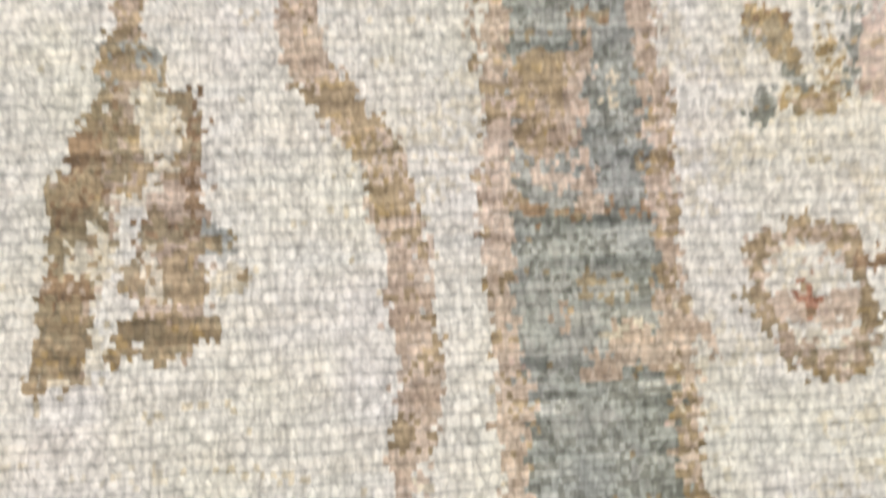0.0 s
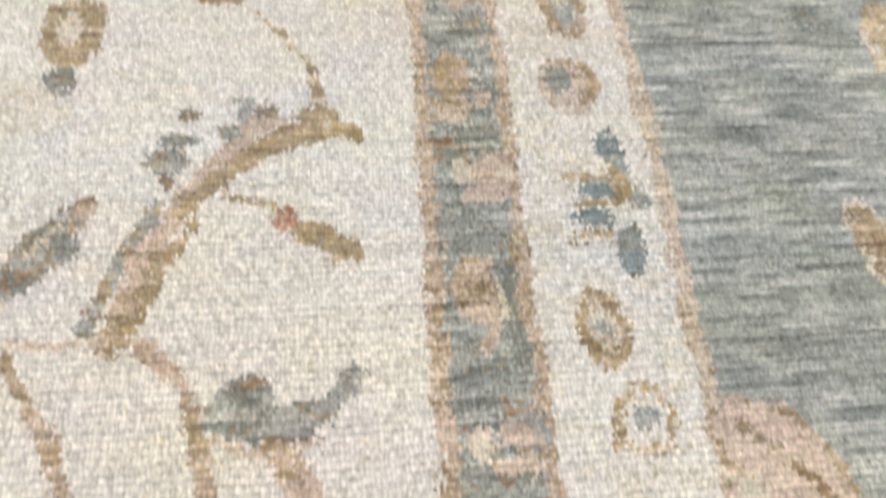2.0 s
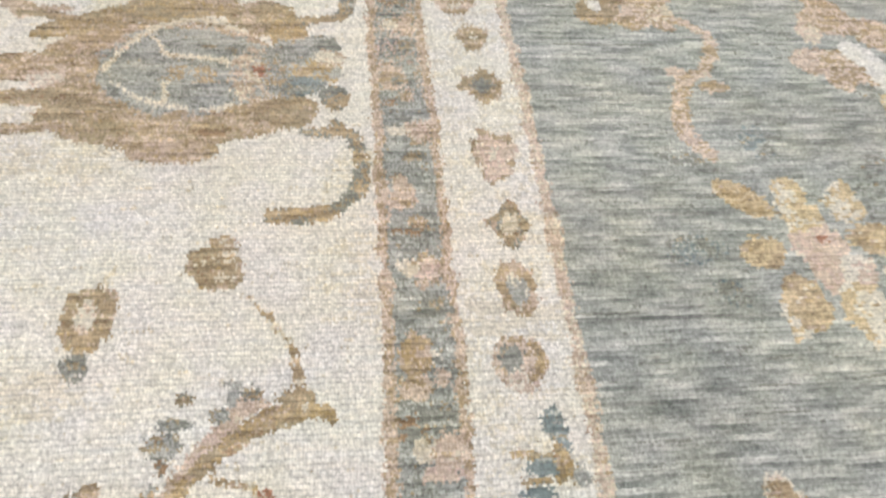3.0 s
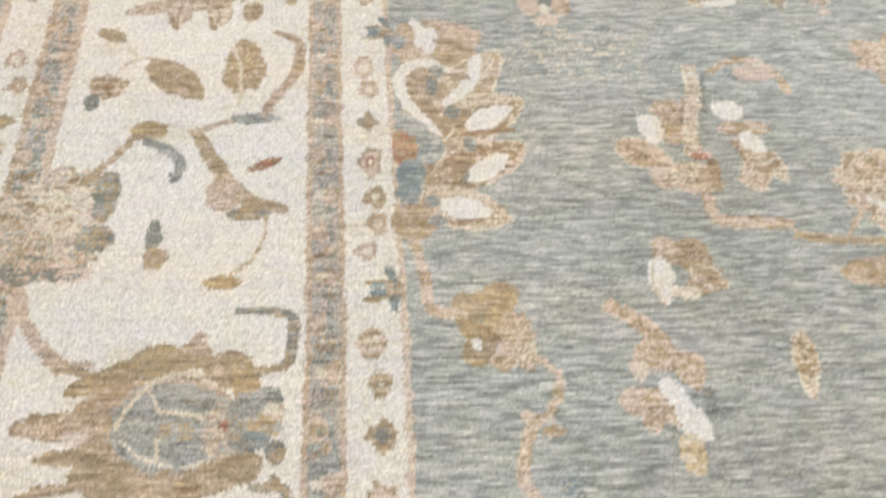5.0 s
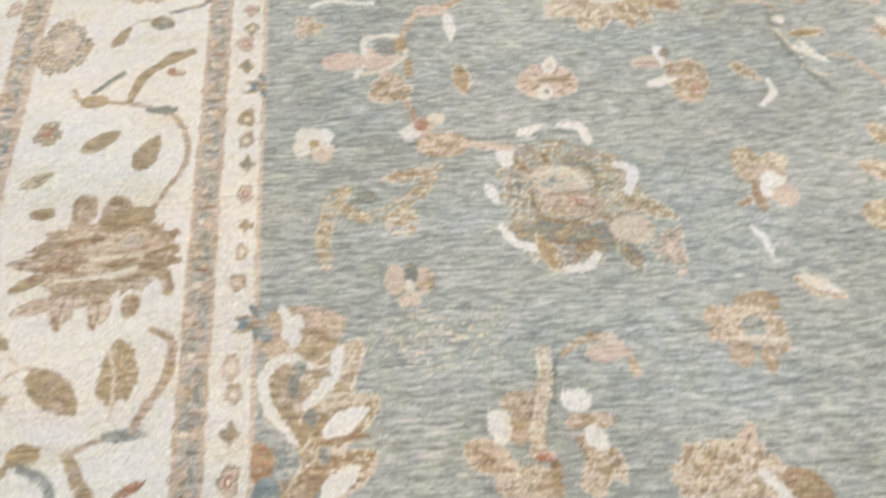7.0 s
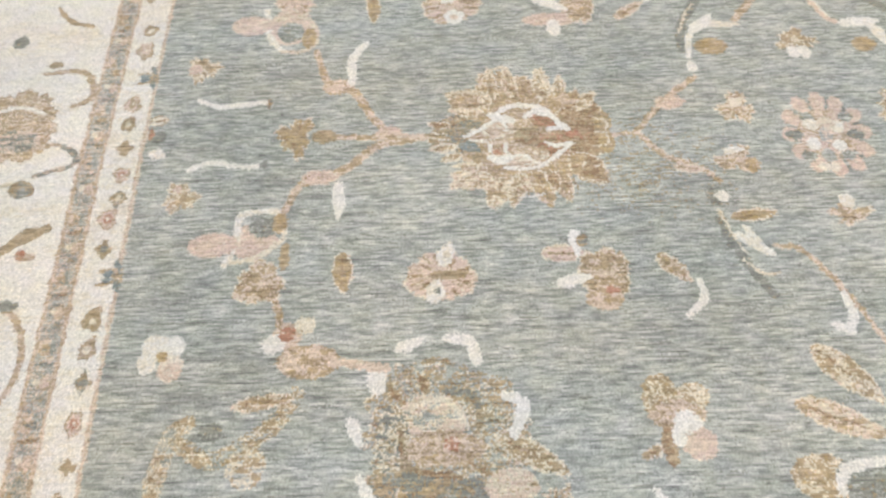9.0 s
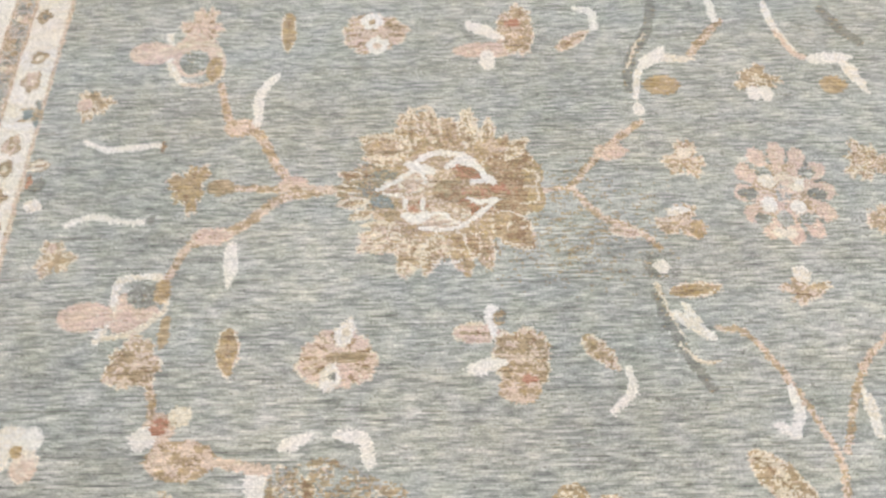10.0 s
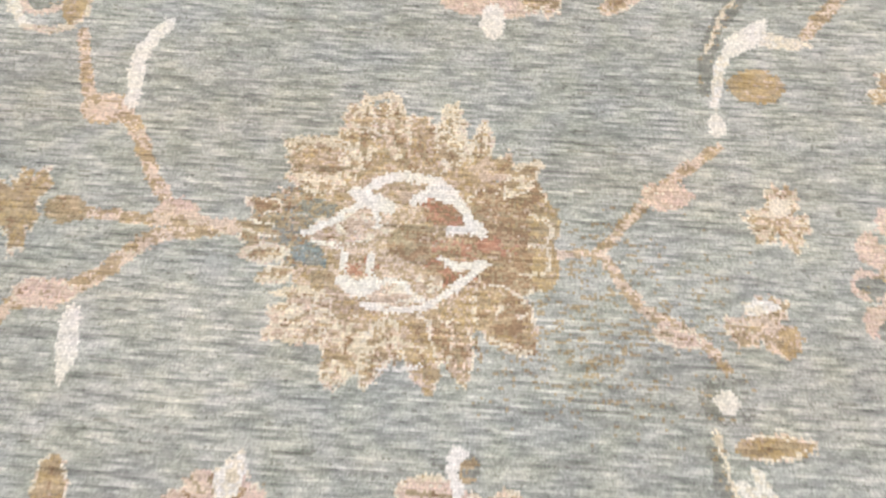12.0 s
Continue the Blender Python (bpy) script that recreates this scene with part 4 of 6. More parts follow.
motif("flower", "camel and gold flower with a white dot")
oval(0.4149, 0.9552, 0.0394, 0.0421, ("olive", "camel", "gold"))
oval(0.4401, 0.9903, 0.0258, 0.0201, ("olive", "camel", "gold"))
oval(0.3853, 0.9799, 0.0128, 0.0162, ("camel", "olive"))
oval(0.4521, 0.9301, 0.0265, 0.0344, ("peach", "camel", "tan"))
oval(0.4028, 0.9044, 0.0219, 0.0216, ("olive", "camel", "gold"))
oval(0.4358, 0.8928, 0.0191, 0.0148, ("peach", "camel"))
oval(0.4639, 0.8978, 0.0137, 0.0216, ("peach", "camel", "straw"))
oval(0.4019, 0.9161, 0.0069, 0.0084, "white")
oval(0.4087, 0.9571, 0.0063, 0.0079, ("olive", "slate"))
oval(0.4729, 0.9084, 0.0055, 0.0109, ("straw", "cream"))
vine(0.0063, ("brown", "olive"), (0.4168, 0.9396), (0.4323, 0.9221))
vine(0.0161, ("peach", "camel"), (0.3277, 1.0701), (0.3393, 1.0174), (0.3457, 0.9719), (0.3872, 0.9612))
vine(0.0119, ("peach", "camel"), (0.4802, 0.8916), (0.5028, 0.8691), (0.4879, 0.8240), (0.4610, 0.8021), (0.4423, 0.7590), (0.4466, 0.7159))
oval(0.4864, 0.7969, 0.0143, 0.0075, ("peach", "camel"))
oval(0.4565, 0.8173, 0.0105, 0.0076, "peach")

motif("leaf", "small gold and straw leaf")
leaf(0.8323, 0.9259, 0.8214, 0.8252, 0.0359, ("gold", "straw", "camel"))

motif("palmette", "half palmette of camel petals with white hearts at the border")
oval(0.3818, 1.2675, 0.0480, 0.1289, ("camel", "tan", "olive"))
oval(0.3378, 1.3795, 0.0309, 0.0704, ("camel", "olive", "tan"))
leaf(0.2985, 1.4638, 0.4541, 1.4980, 0.1109, ("camel", "peach", "tan"))
oval(0.4029, 1.4465, 0.0377, 0.0448, ("camel", "tan"))
leaf(0.3709, 1.3112, 0.4796, 1.4588, 0.0876, ("camel", "tan", "straw"))
vine(0.0074, "straw", (0.4069, 1.3613), (0.4462, 1.3970), (0.4664, 1.4386))
vine(0.0205, "white", (0.3858, 1.3405), (0.4148, 1.3707), (0.4319, 1.4041), (0.4402, 1.4408))
leaf(0.3736, 1.2783, 0.5093, 1.3504, 0.0927, ("camel", "olive", "straw"))
vine(0.0078, ("straw", "peach"), (0.3848, 1.3224), (0.4402, 1.3431), (0.5045, 1.3481))
leaf(0.4127, 1.2849, 0.4885, 1.3342, 0.0416, "white")
vine(0.0096, ("brown", "camel"), (0.4067, 1.2740), (0.4531, 1.2806), (0.4872, 1.2850))
leaf(0.3646, 1.1848, 0.4992, 1.2547, 0.0824, ("camel", "brown", "straw"))
vine(0.0067, ("straw", "peach"), (0.4190, 1.1786), (0.4767, 1.2046), (0.5010, 1.2462))
leaf(0.4078, 1.1866, 0.4752, 1.2336, 0.0347, "white")
vine(0.0092, ("brown", "olive"), (0.3750, 1.2213), (0.4091, 1.2192))
leaf(0.3358, 1.1555, 0.4676, 1.1114, 0.0780, ("camel", "straw", "tan"))
vine(0.0066, ("straw", "peach"), (0.3511, 1.1632), (0.4176, 1.1588), (0.4565, 1.1257))
leaf(0.3633, 1.1418, 0.4434, 1.1277, 0.0377, "white")
vine(0.0075, ("brown", "tan"), (0.3733, 1.1123), (0.4223, 1.1109))
vine(0.0173, "white", (0.3897, 1.4109), (0.3646, 1.4300), (0.3329, 1.4248), (0.3137, 1.3970), (0.3164, 1.3618), (0.3358, 1.3222), (0.3612, 1.2935), (0.3805, 1.2761))
oval(0.3495, 1.3772, 0.0255, 0.0399, ("camel", "olive", "tan"))
oval(0.3641, 1.3773, 0.0082, 0.0211, "slate")
oval(0.3731, 1.4131, 0.0130, 0.0121, ("slate", "grey"))
oval(0.3936, 1.3202, 0.0116, 0.0146, "slate")
vine(0.0135, ("olive", "camel"), (0.3545, 1.3449), (0.3706, 1.3056), (0.3806, 1.2783))
oval(0.4160, 1.2569, 0.0087, 0.0149, ("slate", "field"))
oval(0.4049, 1.1947, 0.0093, 0.0131, ("slate", "field"))
oval(0.3505, 1.2484, 0.0276, 0.0316, ("field", "teal", "field"))
oval(0.3169, 1.2484, 0.0206, 0.0378, ("camel", "rust", "gold"))
oval(0.3125, 1.2112, 0.0059, 0.0142, "rust")
oval(0.3346, 1.2869, 0.0192, 0.0174, ("field", "grey"))
oval(0.3257, 1.2010, 0.0219, 0.0262, "teal")
oval(0.3220, 1.1633, 0.0199, 0.0176, ("teal", "slate"))
oval(0.3553, 1.1476, 0.0116, 0.0116, ("slate", "teal"))
vine(0.0053, ("straw", "camel"), (0.3789, 1.2783), (0.3765, 1.2337), (0.3525, 1.1949), (0.3420, 1.1438))
oval(0.3882, 1.1998, 0.0221, 0.0122, ("camel", "tan"))
oval(0.3286, 1.1127, 0.0324, 0.0336, ("camel", "tan"))
oval(0.3611, 1.1133, 0.0147, 0.0094, ("field", "slate"))
leaf(0.3394, 1.5393, 0.3473, 1.4645, 0.0282, "white")
leaf(0.3647, 1.5186, 0.3617, 1.4497, 0.0304, "white")
oval(0.3256, 1.4959, 0.0152, 0.0334, ("camel", "tan"))
oval(0.3139, 1.4817, 0.0123, 0.0178, ("teal", "grey"))
vine(0.0112, ("olive", "brown"), (0.3746, 1.4826), (0.4076, 1.4780))
vine(0.0104, ("olive", "brown"), (0.3893, 1.4037), (0.4221, 1.3968))

motif("flower", "lily-like camel flower with white tips")
leaf(0.6420, 1.2569, 0.7220, 1.2059, 0.0591, ("peach", "camel"))
oval(0.7396, 1.3240, 0.0318, 0.0223, ("camel", "peach", "tan"))
oval(0.7342, 1.2789, 0.0220, 0.0271, ("camel", "tan"))
oval(0.7058, 1.1915, 0.0229, 0.0272, ("straw", "peach", "camel"))
oval(0.7456, 1.1913, 0.0408, 0.0253, ("peach", "straw", "camel"))
vine(0.0122, ("peach", "straw"), (0.7186, 1.1680), (0.7477, 1.1608), (0.7707, 1.1728))
oval(0.7730, 1.1830, 0.0195, 0.0231, ("camel", "tan"))
leaf(0.8253, 1.2624, 0.8480, 1.1562, 0.0735, ("camel", "peach", "straw"))
leaf(0.8658, 1.2406, 0.8892, 1.1763, 0.0394, ("camel", "straw"))
oval(0.8494, 1.2847, 0.0430, 0.0150, ("camel", "peach"))
oval(0.8025, 1.2246, 0.0272, 0.0437, ("field", "grey"))
vine(0.0265, ("straw", "tan", "cream"), (0.7916, 1.4175), (0.7860, 1.3475), (0.7642, 1.2901), (0.7583, 1.2375))
vine(0.0096, ("slate", "field"), (0.8082, 1.3955), (0.7986, 1.3359), (0.7796, 1.2845))
vine(0.0077, ("olive", "tan"), (0.7671, 1.3474), (0.7494, 1.2900))
oval(0.7673, 1.2289, 0.0163, 0.0098, ("rose", "rust"))
oval(0.7813, 1.2036, 0.0116, 0.0193, ("brown", "camel"))
leaf(0.6964, 1.3170, 0.7067, 1.2504, 0.0411, "white")
leaf(0.7147, 1.3012, 0.7148, 1.2548, 0.0115, "cream")
oval(0.8333, 1.3221, 0.0265, 0.0202, "white")
leaf(0.8428, 1.2768, 0.8703, 1.2331, 0.0350, "white")
vine(0.0159, ("peach", "camel"), (0.8217, 1.4079), (0.8620, 1.4333), (0.9025, 1.4363), (0.9349, 1.4091), (0.9456, 1.3628))
oval(0.8996, 1.4062, 0.0355, 0.0192, ("peach", "rose"))
vine(0.0088, "straw", (0.8893, 1.4236), (0.9211, 1.4315))

motif("vine", "camel vine in the field")
vine(0.0204, ("peach", "camel"), (0.7585, 1.1525), (0.7663, 1.1113), (0.816, 1.1031), (0.8672, 1.1006))
vine(0.0102, ("camel", "peach"), (0.8664, 1.0977), (0.8954, 1.0784), (1.0117, 1.0675))

motif("palmette", "peach and camel palmette with curved white petals")
lobed(1.0552, 1.1611, 0.0926, 0.0877, 10, .14, ("straw", "peach", "camel"))
oval(1.165, 1.1252, 0.0507, 0.0603, ("camel", "brown"))
lobed(1.1231, 1.0325, 0.077, 0.0501, 8, .12, ("rose", "peach"))
oval(0.9939, 1.0157, 0.0762, 0.025, ("camel", "tan"))
leaf(1.0826, 1.2066, 1.1168, 1.2658, 0.0366, ("peach", "tan"))
vine(0.0145, ("white", "cream"), (0.9915, 1.152), (1.0357, 1.1259), (1.0772, 1.121), (1.1253, 1.1355))
vine(0.0127, ("white", "cream"), (0.9974, 1.0689), (1.0486, 1.085), (1.1037, 1.11))
leaf(1.1042, 1.1905, 1.1475, 1.1247, 0.0204, ("white", "cream"))
vine(0.0082, "tan", (0.9541, 1.0791), (0.9961, 1.1379), (0.9868, 1.1663))
oval(1.123, 1.0794, 0.0331, 0.018, ("slate", "camel"))
vine(0.0109, "camel", (0.8738, 1.0765), (0.9347, 1.0693), (1.001, 1.067))

motif("palmette", "large round camel and olive palmette with white tips")
lobed(0.8837, 1.7366, 0.1408, 0.1547, 13, .16, ("camel", "straw", "field", "grey", "tan", "olive"))
oval(0.9401, 1.8402, 0.0685, 0.0208, ("olive", "field", "camel"))
oval(0.9527, 1.7812, 0.0627, 0.0659, ("camel", "field", "straw", "olive"))
oval(0.8679, 1.7796, 0.0602, 0.0483, ("peach", "straw", "field"))
oval(0.8881, 1.7294, 0.0702, 0.0303, ("tan", "camel", "peach"))
oval(0.8014, 1.7419, 0.0286, 0.0689, ("slate", "straw", "olive"))
oval(0.8348, 1.6659, 0.0643, 0.0288, ("slate", "camel"))
oval(0.9288, 1.6467, 0.0534, 0.0339, ("slate", "olive"))
oval(0.9053, 1.6353, 0.0276, 0.0206, ("brown", "camel"))
leaf(0.8187, 1.667, 0.8377, 1.5769, 0.038, ("gold", "camel"))
vine(0.0099, ("olive", "grey"), (0.7831, 1.8209), (0.8184, 1.8749), (0.8842, 1.8889), (0.9655, 1.8534))
vine(0.0108, ("slate", "brown"), (0.8152, 1.6803), (0.8474, 1.6417), (0.9323, 1.6543))
vine(0.012, ("slate", "olive"), (0.9502, 1.7672), (0.9421, 1.818), (0.8928, 1.8314))
vine(0.0112, ("brown", "olive"), (0.8151, 1.7619), (0.8287, 1.6994), (0.913, 1.6806))
vine(0.0095, ("straw", "cream"), (0.8318, 1.8033), (0.8901, 1.814), (0.928, 1.7686))
oval(0.9001, 1.7355, 0.014, 0.012, ("rust", "rose"))
leaf(0.9754, 1.7515, 1.0932, 1.6781, 0.0468, ("straw", "camel", "olive"))
leaf(0.9714, 1.6439, 0.9984, 1.5663, 0.0457, ("camel", "slate"))
lobed(1.0595, 1.6124, 0.036, 0.0541, 6, .38, ("peach", "tan", "field"))
oval(0.9966, 1.6619, 0.043, 0.0318, ("peach", "straw"))
leaf(0.8053, 1.9093, 0.859, 1.9338, 0.0248, "white")
vine(0.0203, "white", (0.8988, 1.9313), (0.9334, 1.926), (0.9506, 1.8877))
oval(0.7744, 1.8538, 0.016, 0.0282, "white")
leaf(0.7267, 1.7887, 0.7499, 1.7357, 0.0252, "white")
vine(0.0173, "white", (0.7484, 1.6821), (0.77, 1.6468), (0.804, 1.6292))
vine(0.0169, "white", (0.8561, 1.5806), (0.8964, 1.5829), (0.9199, 1.6089))
vine(0.0202, "white", (0.9943, 1.8219), (1.0246, 1.801), (1.0058, 1.7523))

motif("vine", "camel and olive forked vine")
vine(0.0294, ("camel", "straw", "field"), (0.4195, 1.6169), (0.4108, 1.6807), (0.4297, 1.7593), (0.4539, 1.7853))
vine(0.0298, ("camel", "straw", "olive", "field"), (0.4406, 1.7517), (0.5051, 1.7206), (0.5944, 1.7734), (0.6361, 1.8333))
oval(0.5606, 1.7076, 0.0323, 0.0371, ("camel", "straw", "field"))
leaf(0.5241, 1.8118, 0.637, 1.8303, 0.0305, ("camel", "straw"))
oval(0.4953, 1.7687, 0.0219, 0.0166, "slate")

motif("flower", "small white four-petalled flower")
oval(0.3778, 1.9335, 0.0277, 0.0215, ("white", "cream"))
oval(0.4111, 1.9313, 0.0208, 0.0215, "white")
oval(0.3647, 1.901, 0.0182, 0.024, ("white", "cream"))
oval(0.4092, 1.8891, 0.0228, 0.0269, ("cream", "peach"))
oval(0.3907, 1.9128, 0.0103, 0.0121, "gold")

motif("flower", "small peach flower with white and rust petals")
oval(0.653, 1.8945, 0.0575, 0.0333, ("peach", "camel"))
oval(0.6098, 1.945, 0.028, 0.0281, ("tan", "peach"))
oval(0.588, 1.9293, 0.0209, 0.0185, "white")
oval(0.6417, 1.9666, 0.0188, 0.019, ("straw", "cream"))
oval(0.6101, 1.9497, 0.0175, 0.0141, "rust")
vine(0.0171, "peach", (0.6932, 1.892), (0.7388, 1.886), (0.7897, 1.8767))

motif("flower", "small peach flower with a slate heart")
oval(0.5424, 1.577, 0.0205, 0.0314, "peach")
oval(0.5957, 1.5735, 0.0185, 0.029, ("peach", "camel"))
oval(0.568, 1.5348, 0.0222, 0.0164, ("peach", "straw"))
oval(0.5718, 1.5896, 0.0144, 0.022, "slate")
oval(0.5675, 1.5645, 0.0102, 0.012, "cream")

motif("leaf", "narrow white leaf")
vine(0.0138, "white", (1.2261, 1.6481), (1.2434, 1.6208), (1.2457, 1.5848))

motif("leaf", "white leaf with a peach edge")
leaf(1.271, 1.5384, 1.3584, 1.4845, 0.0425, ("peach", "camel"))
leaf(1.2791, 1.5403, 1.3471, 1.4971, 0.0245, ("white", "cream"))

motif("flower", "peach and camel flower with a blue heart")
oval(1.1118, 1.4639, 0.0302, 0.0233, ("camel", "peach", "tan"))
oval(1.1884, 1.4879, 0.0428, 0.0240, ("camel", "tan"))
oval(1.1055, 1.4281, 0.0238, 0.0159, ("peach", "camel"))
oval(1.1604, 1.4436, 0.0481, 0.0393, ("camel", "peach", "straw"))
oval(1.2054, 1.4237, 0.0199, 0.0413, ("camel", "peach", "straw"))
oval(1.1332, 1.3931, 0.0216, 0.0333, ("camel", "tan"))
oval(1.1791, 1.3792, 0.0137, 0.0332, ("camel", "peach"))
oval(1.1694, 1.4396, 0.0220, 0.0219, ("field", "slate"))
vine(0.0090, ("cream", "straw"), (1.1285, 1.4198), (1.1678, 1.4161), (1.2166, 1.4106))
vine(0.0070, "straw", (1.1359, 1.4623), (1.1547, 1.4784), (1.2030, 1.4671))

motif("flower", "camel flower with a white petal")
oval(1.2586, 1.8054, 0.0320, 0.0451, ("camel", "straw", "olive"))
oval(1.3128, 1.8079, 0.0298, 0.0242, ("camel", "straw"))
oval(1.2822, 1.7748, 0.0498, 0.0266, ("camel", "peach", "tan"))
oval(1.2612, 1.7222, 0.0122, 0.0370, ("camel", "brown"))
leaf(1.2494, 1.7202, 1.2106, 1.7020, 0.0209, "camel")
oval(1.3124, 1.7231, 0.0289, 0.0287, ("peach", "rose"))
leaf(1.2721, 1.7639, 1.3261, 1.7604, 0.0382, "white")
oval(1.2783, 1.7379, 0.0123, 0.0202, "white")

motif("leaf", "serrated camel leaf")
leaf(1.5371, 1.8955, 1.6363, 1.7839, 0.0577, ("camel", "straw"))
leaf(1.4816, 1.7919, 1.6274, 1.725, 0.0518, ("camel", "peach", "straw"))

motif("palmette", "camel palmette with a white arc")
oval(1.4994, 1.6631, 0.054, 0.0377, ("camel", "straw"))
oval(1.5609, 1.6566, 0.0448, 0.0377, ("slate", "field"))
vine(0.0168, "white", (1.52, 1.6397), (1.5392, 1.6757), (1.6111, 1.6875))

motif("flower", "peach fan flower inside a white loop")
oval(0.5306, 2.1515, 0.0469, 0.0393, ("peach", "rose"))
oval(0.5475, 2.1837, 0.0297, 0.0245, ("slate", "field"))
vine(0.0132, ("white", "cream"), (0.4791, 2.0968), (0.4954, 2.1469), (0.4983, 2.2102), (0.5312, 2.2207), (0.5779, 2.2219))
vine(0.0103, ("straw", "cream"), (0.5845, 2.205), (0.586, 2.1579), (0.5397, 2.1164), (0.489, 2.1049))
oval(0.5783, 2.1941, 0.0149, 0.0247, ("gold", "camel"))
oval(0.4519, 2.1456, 0.0489, 0.0285, ("rose", "peach"))
lobed(0.55, 2.0578, 0.0473, 0.0511, 7, .2, ("peach", "camel"))
oval(0.5931, 2.1133, 0.0096, 0.0318, "camel")
vine(0.0121, ("camel", "peach"), (0.5814, 2.0226), (0.5934, 1.9838), (0.5926, 1.9557))

motif("vine", "peach vine with small rose leaves")
vine(0.0176, ("peach", "camel"), (0.5859, 2.2218), (0.6165, 2.2878), (0.7041, 2.324), (0.7712, 2.3813), (0.8802, 2.4001))
leaf(0.6093, 2.3022, 0.6911, 2.3027, 0.0383, ("rose", "peach"))

motif("flower", "peach fan flower inside a white loop")
oval(0.5589, 2.7389, 0.0542, 0.0569, ("peach", "rose"))
oval(0.561, 2.7233, 0.0305, 0.0313, ("slate", "field"))
vine(0.0145, ("white", "cream"), (0.5001, 2.8009), (0.5125, 2.7124), (0.5465, 2.663))
vine(0.0128, ("straw", "peach"), (0.5465, 2.663), (0.5925, 2.6617), (0.6189, 2.6986), (0.603, 2.7611), (0.5593, 2.7782), (0.52, 2.7636))
oval(0.6044, 2.7036, 0.0163, 0.0309, ("gold", "camel"))
oval(0.4691, 2.7493, 0.0474, 0.0319, ("rose", "peach"))
lobed(0.5647, 2.8266, 0.0459, 0.0498, 6, .38, ("peach", "rose"))

motif("vine", "peach vine with small rose leaves")
vine(0.0183, ("peach", "camel"), (0.6236, 2.6609), (0.653, 2.566), (0.7145, 2.5296), (0.7542, 2.4548), (0.7953, 2.4085))
oval(0.6771, 2.55, 0.0355, 0.0225, ("peach", "camel"))
oval(0.7895, 2.415, 0.0276, 0.018, ("peach", "rose"))

motif("leaf", "narrow camel leaf")
leaf(0.7014, 2.1216, 0.7088, 2.0281, 0.0418, ("camel", "gold"))

motif("leaf", "narrow camel leaf")
leaf(0.7446, 2.859, 0.752, 2.741, 0.0362, ("camel", "gold"))

motif("flower", "rose-pink flower with white petals")
lobed(0.8907, 2.0615, 0.0695, 0.0564, 9, .12, ("rose", "peach"))
oval(0.9037, 2.0642, 0.0376, 0.0101, ("camel", "olive"))
leaf(0.8916, 2.0817, 0.9099, 2.1364, 0.0303, ("white", "cream"))
leaf(0.8755, 2.0027, 0.8854, 2.0565, 0.0355, ("white", "cream"))
oval(0.885, 2.0288, 0.0065, 0.0079, "slate")
oval(0.9016, 2.1093, 0.0057, 0.0083, "straw")

motif("flower", "rose-pink flower with white petals")
lobed(0.928, 2.7943, 0.0712, 0.058, 9, .12, ("rose", "peach", "camel"))
oval(0.9222, 2.827, 0.024, 0.023, "white")
oval(0.9222, 2.827, 0.0084, 0.0082, "camel")
oval(0.9361, 2.759, 0.0235, 0.0237, "white")
oval(0.9361, 2.759, 0.0094, 0.0095, "peach")

motif("flower", "peach and camel flower with white petals")
leaf(1.0805, 2.1037, 1.1657, 2.102, 0.0414, ("peach", "rose"))
lobed(1.1958, 2.0507, 0.0501, 0.0678, 7, .14, ("camel", "peach"))
oval(1.1884, 2.0019, 0.0365, 0.0231, ("peach", "camel"))
leaf(1.1461, 2.1594, 1.152, 2.092, 0.0233, "white")
leaf(1.1016, 2.0376, 1.1754, 2.0501, 0.027, "white")
oval(1.2059, 2.019, 0.0138, 0.0088, "rust")
oval(1.1624, 2.1335, 0.0115, 0.0148, ("slate", "camel"))

motif("flower", "peach and camel flower with white petals")
oval(1.1604, 2.7398, 0.0698, 0.0218, ("peach", "rose"))
lobed(1.2238, 2.795, 0.0425, 0.0741, 7, .14, ("camel", "peach"))
leaf(1.118, 2.8177, 1.2026, 2.77, 0.0308, "white")
oval(1.1628, 2.7119, 0.0161, 0.0276, "white")
oval(1.2201, 2.8145, 0.0166, 0.0114, "rust")

motif("bud", "peach bud with a white hooked leaf")
leaf(1.2973, 2.0943, 1.356, 2.0329, 0.035, ("peach", "camel"))
vine(0.0138, "white", (1.3674, 2.0356), (1.372, 1.9986), (1.3371, 1.9633))

motif("bud", "camel bud with a white hooked leaf")
vine(0.0187, "white", (1.3541, 2.8532), (1.3839, 2.839), (1.3868, 2.7964))
leaf(1.3053, 2.7355, 1.3767, 2.7903, 0.0313, ("camel", "peach"))

motif("vine", "thin peach vine ending in a slate and white bud")
vine(0.0123, ("peach", "camel"), (1.2519, 2.3873), (1.3063, 2.3898), (1.3504, 2.3332), (1.4174, 2.2981), (1.4504, 2.2599))
leaf(1.3655, 2.3028, 1.4283, 2.2884, 0.0279, ("rose", "peach"))
oval(1.4496, 2.2257, 0.0334, 0.0272, ("slate", "field"))
oval(1.4502, 2.2235, 0.0147, 0.0136, "white")
vine(0.0111, ("straw", "cream"), (1.4353, 2.1871), (1.4459, 2.133), (1.4614, 2.0911))
vine(0.0159, "slate", (1.4302, 2.1708), (1.4489, 2.1016), (1.4757, 2.0454), (1.4986, 1.9963))
vine(0.0053, "straw", (1.4591, 2.0758), (1.4867, 2.0452), (1.5189, 2.0446))
leaf(1.4543, 2.1382, 1.525, 2.0796, 0.0225, ("white", "cream"))
leaf(1.4715, 2.157, 1.5047, 2.0974, 0.0155, ("white", "cream"))
leaf(1.4546, 2.1725, 1.5527, 2.1813, 0.0326, ("gold", "camel"))
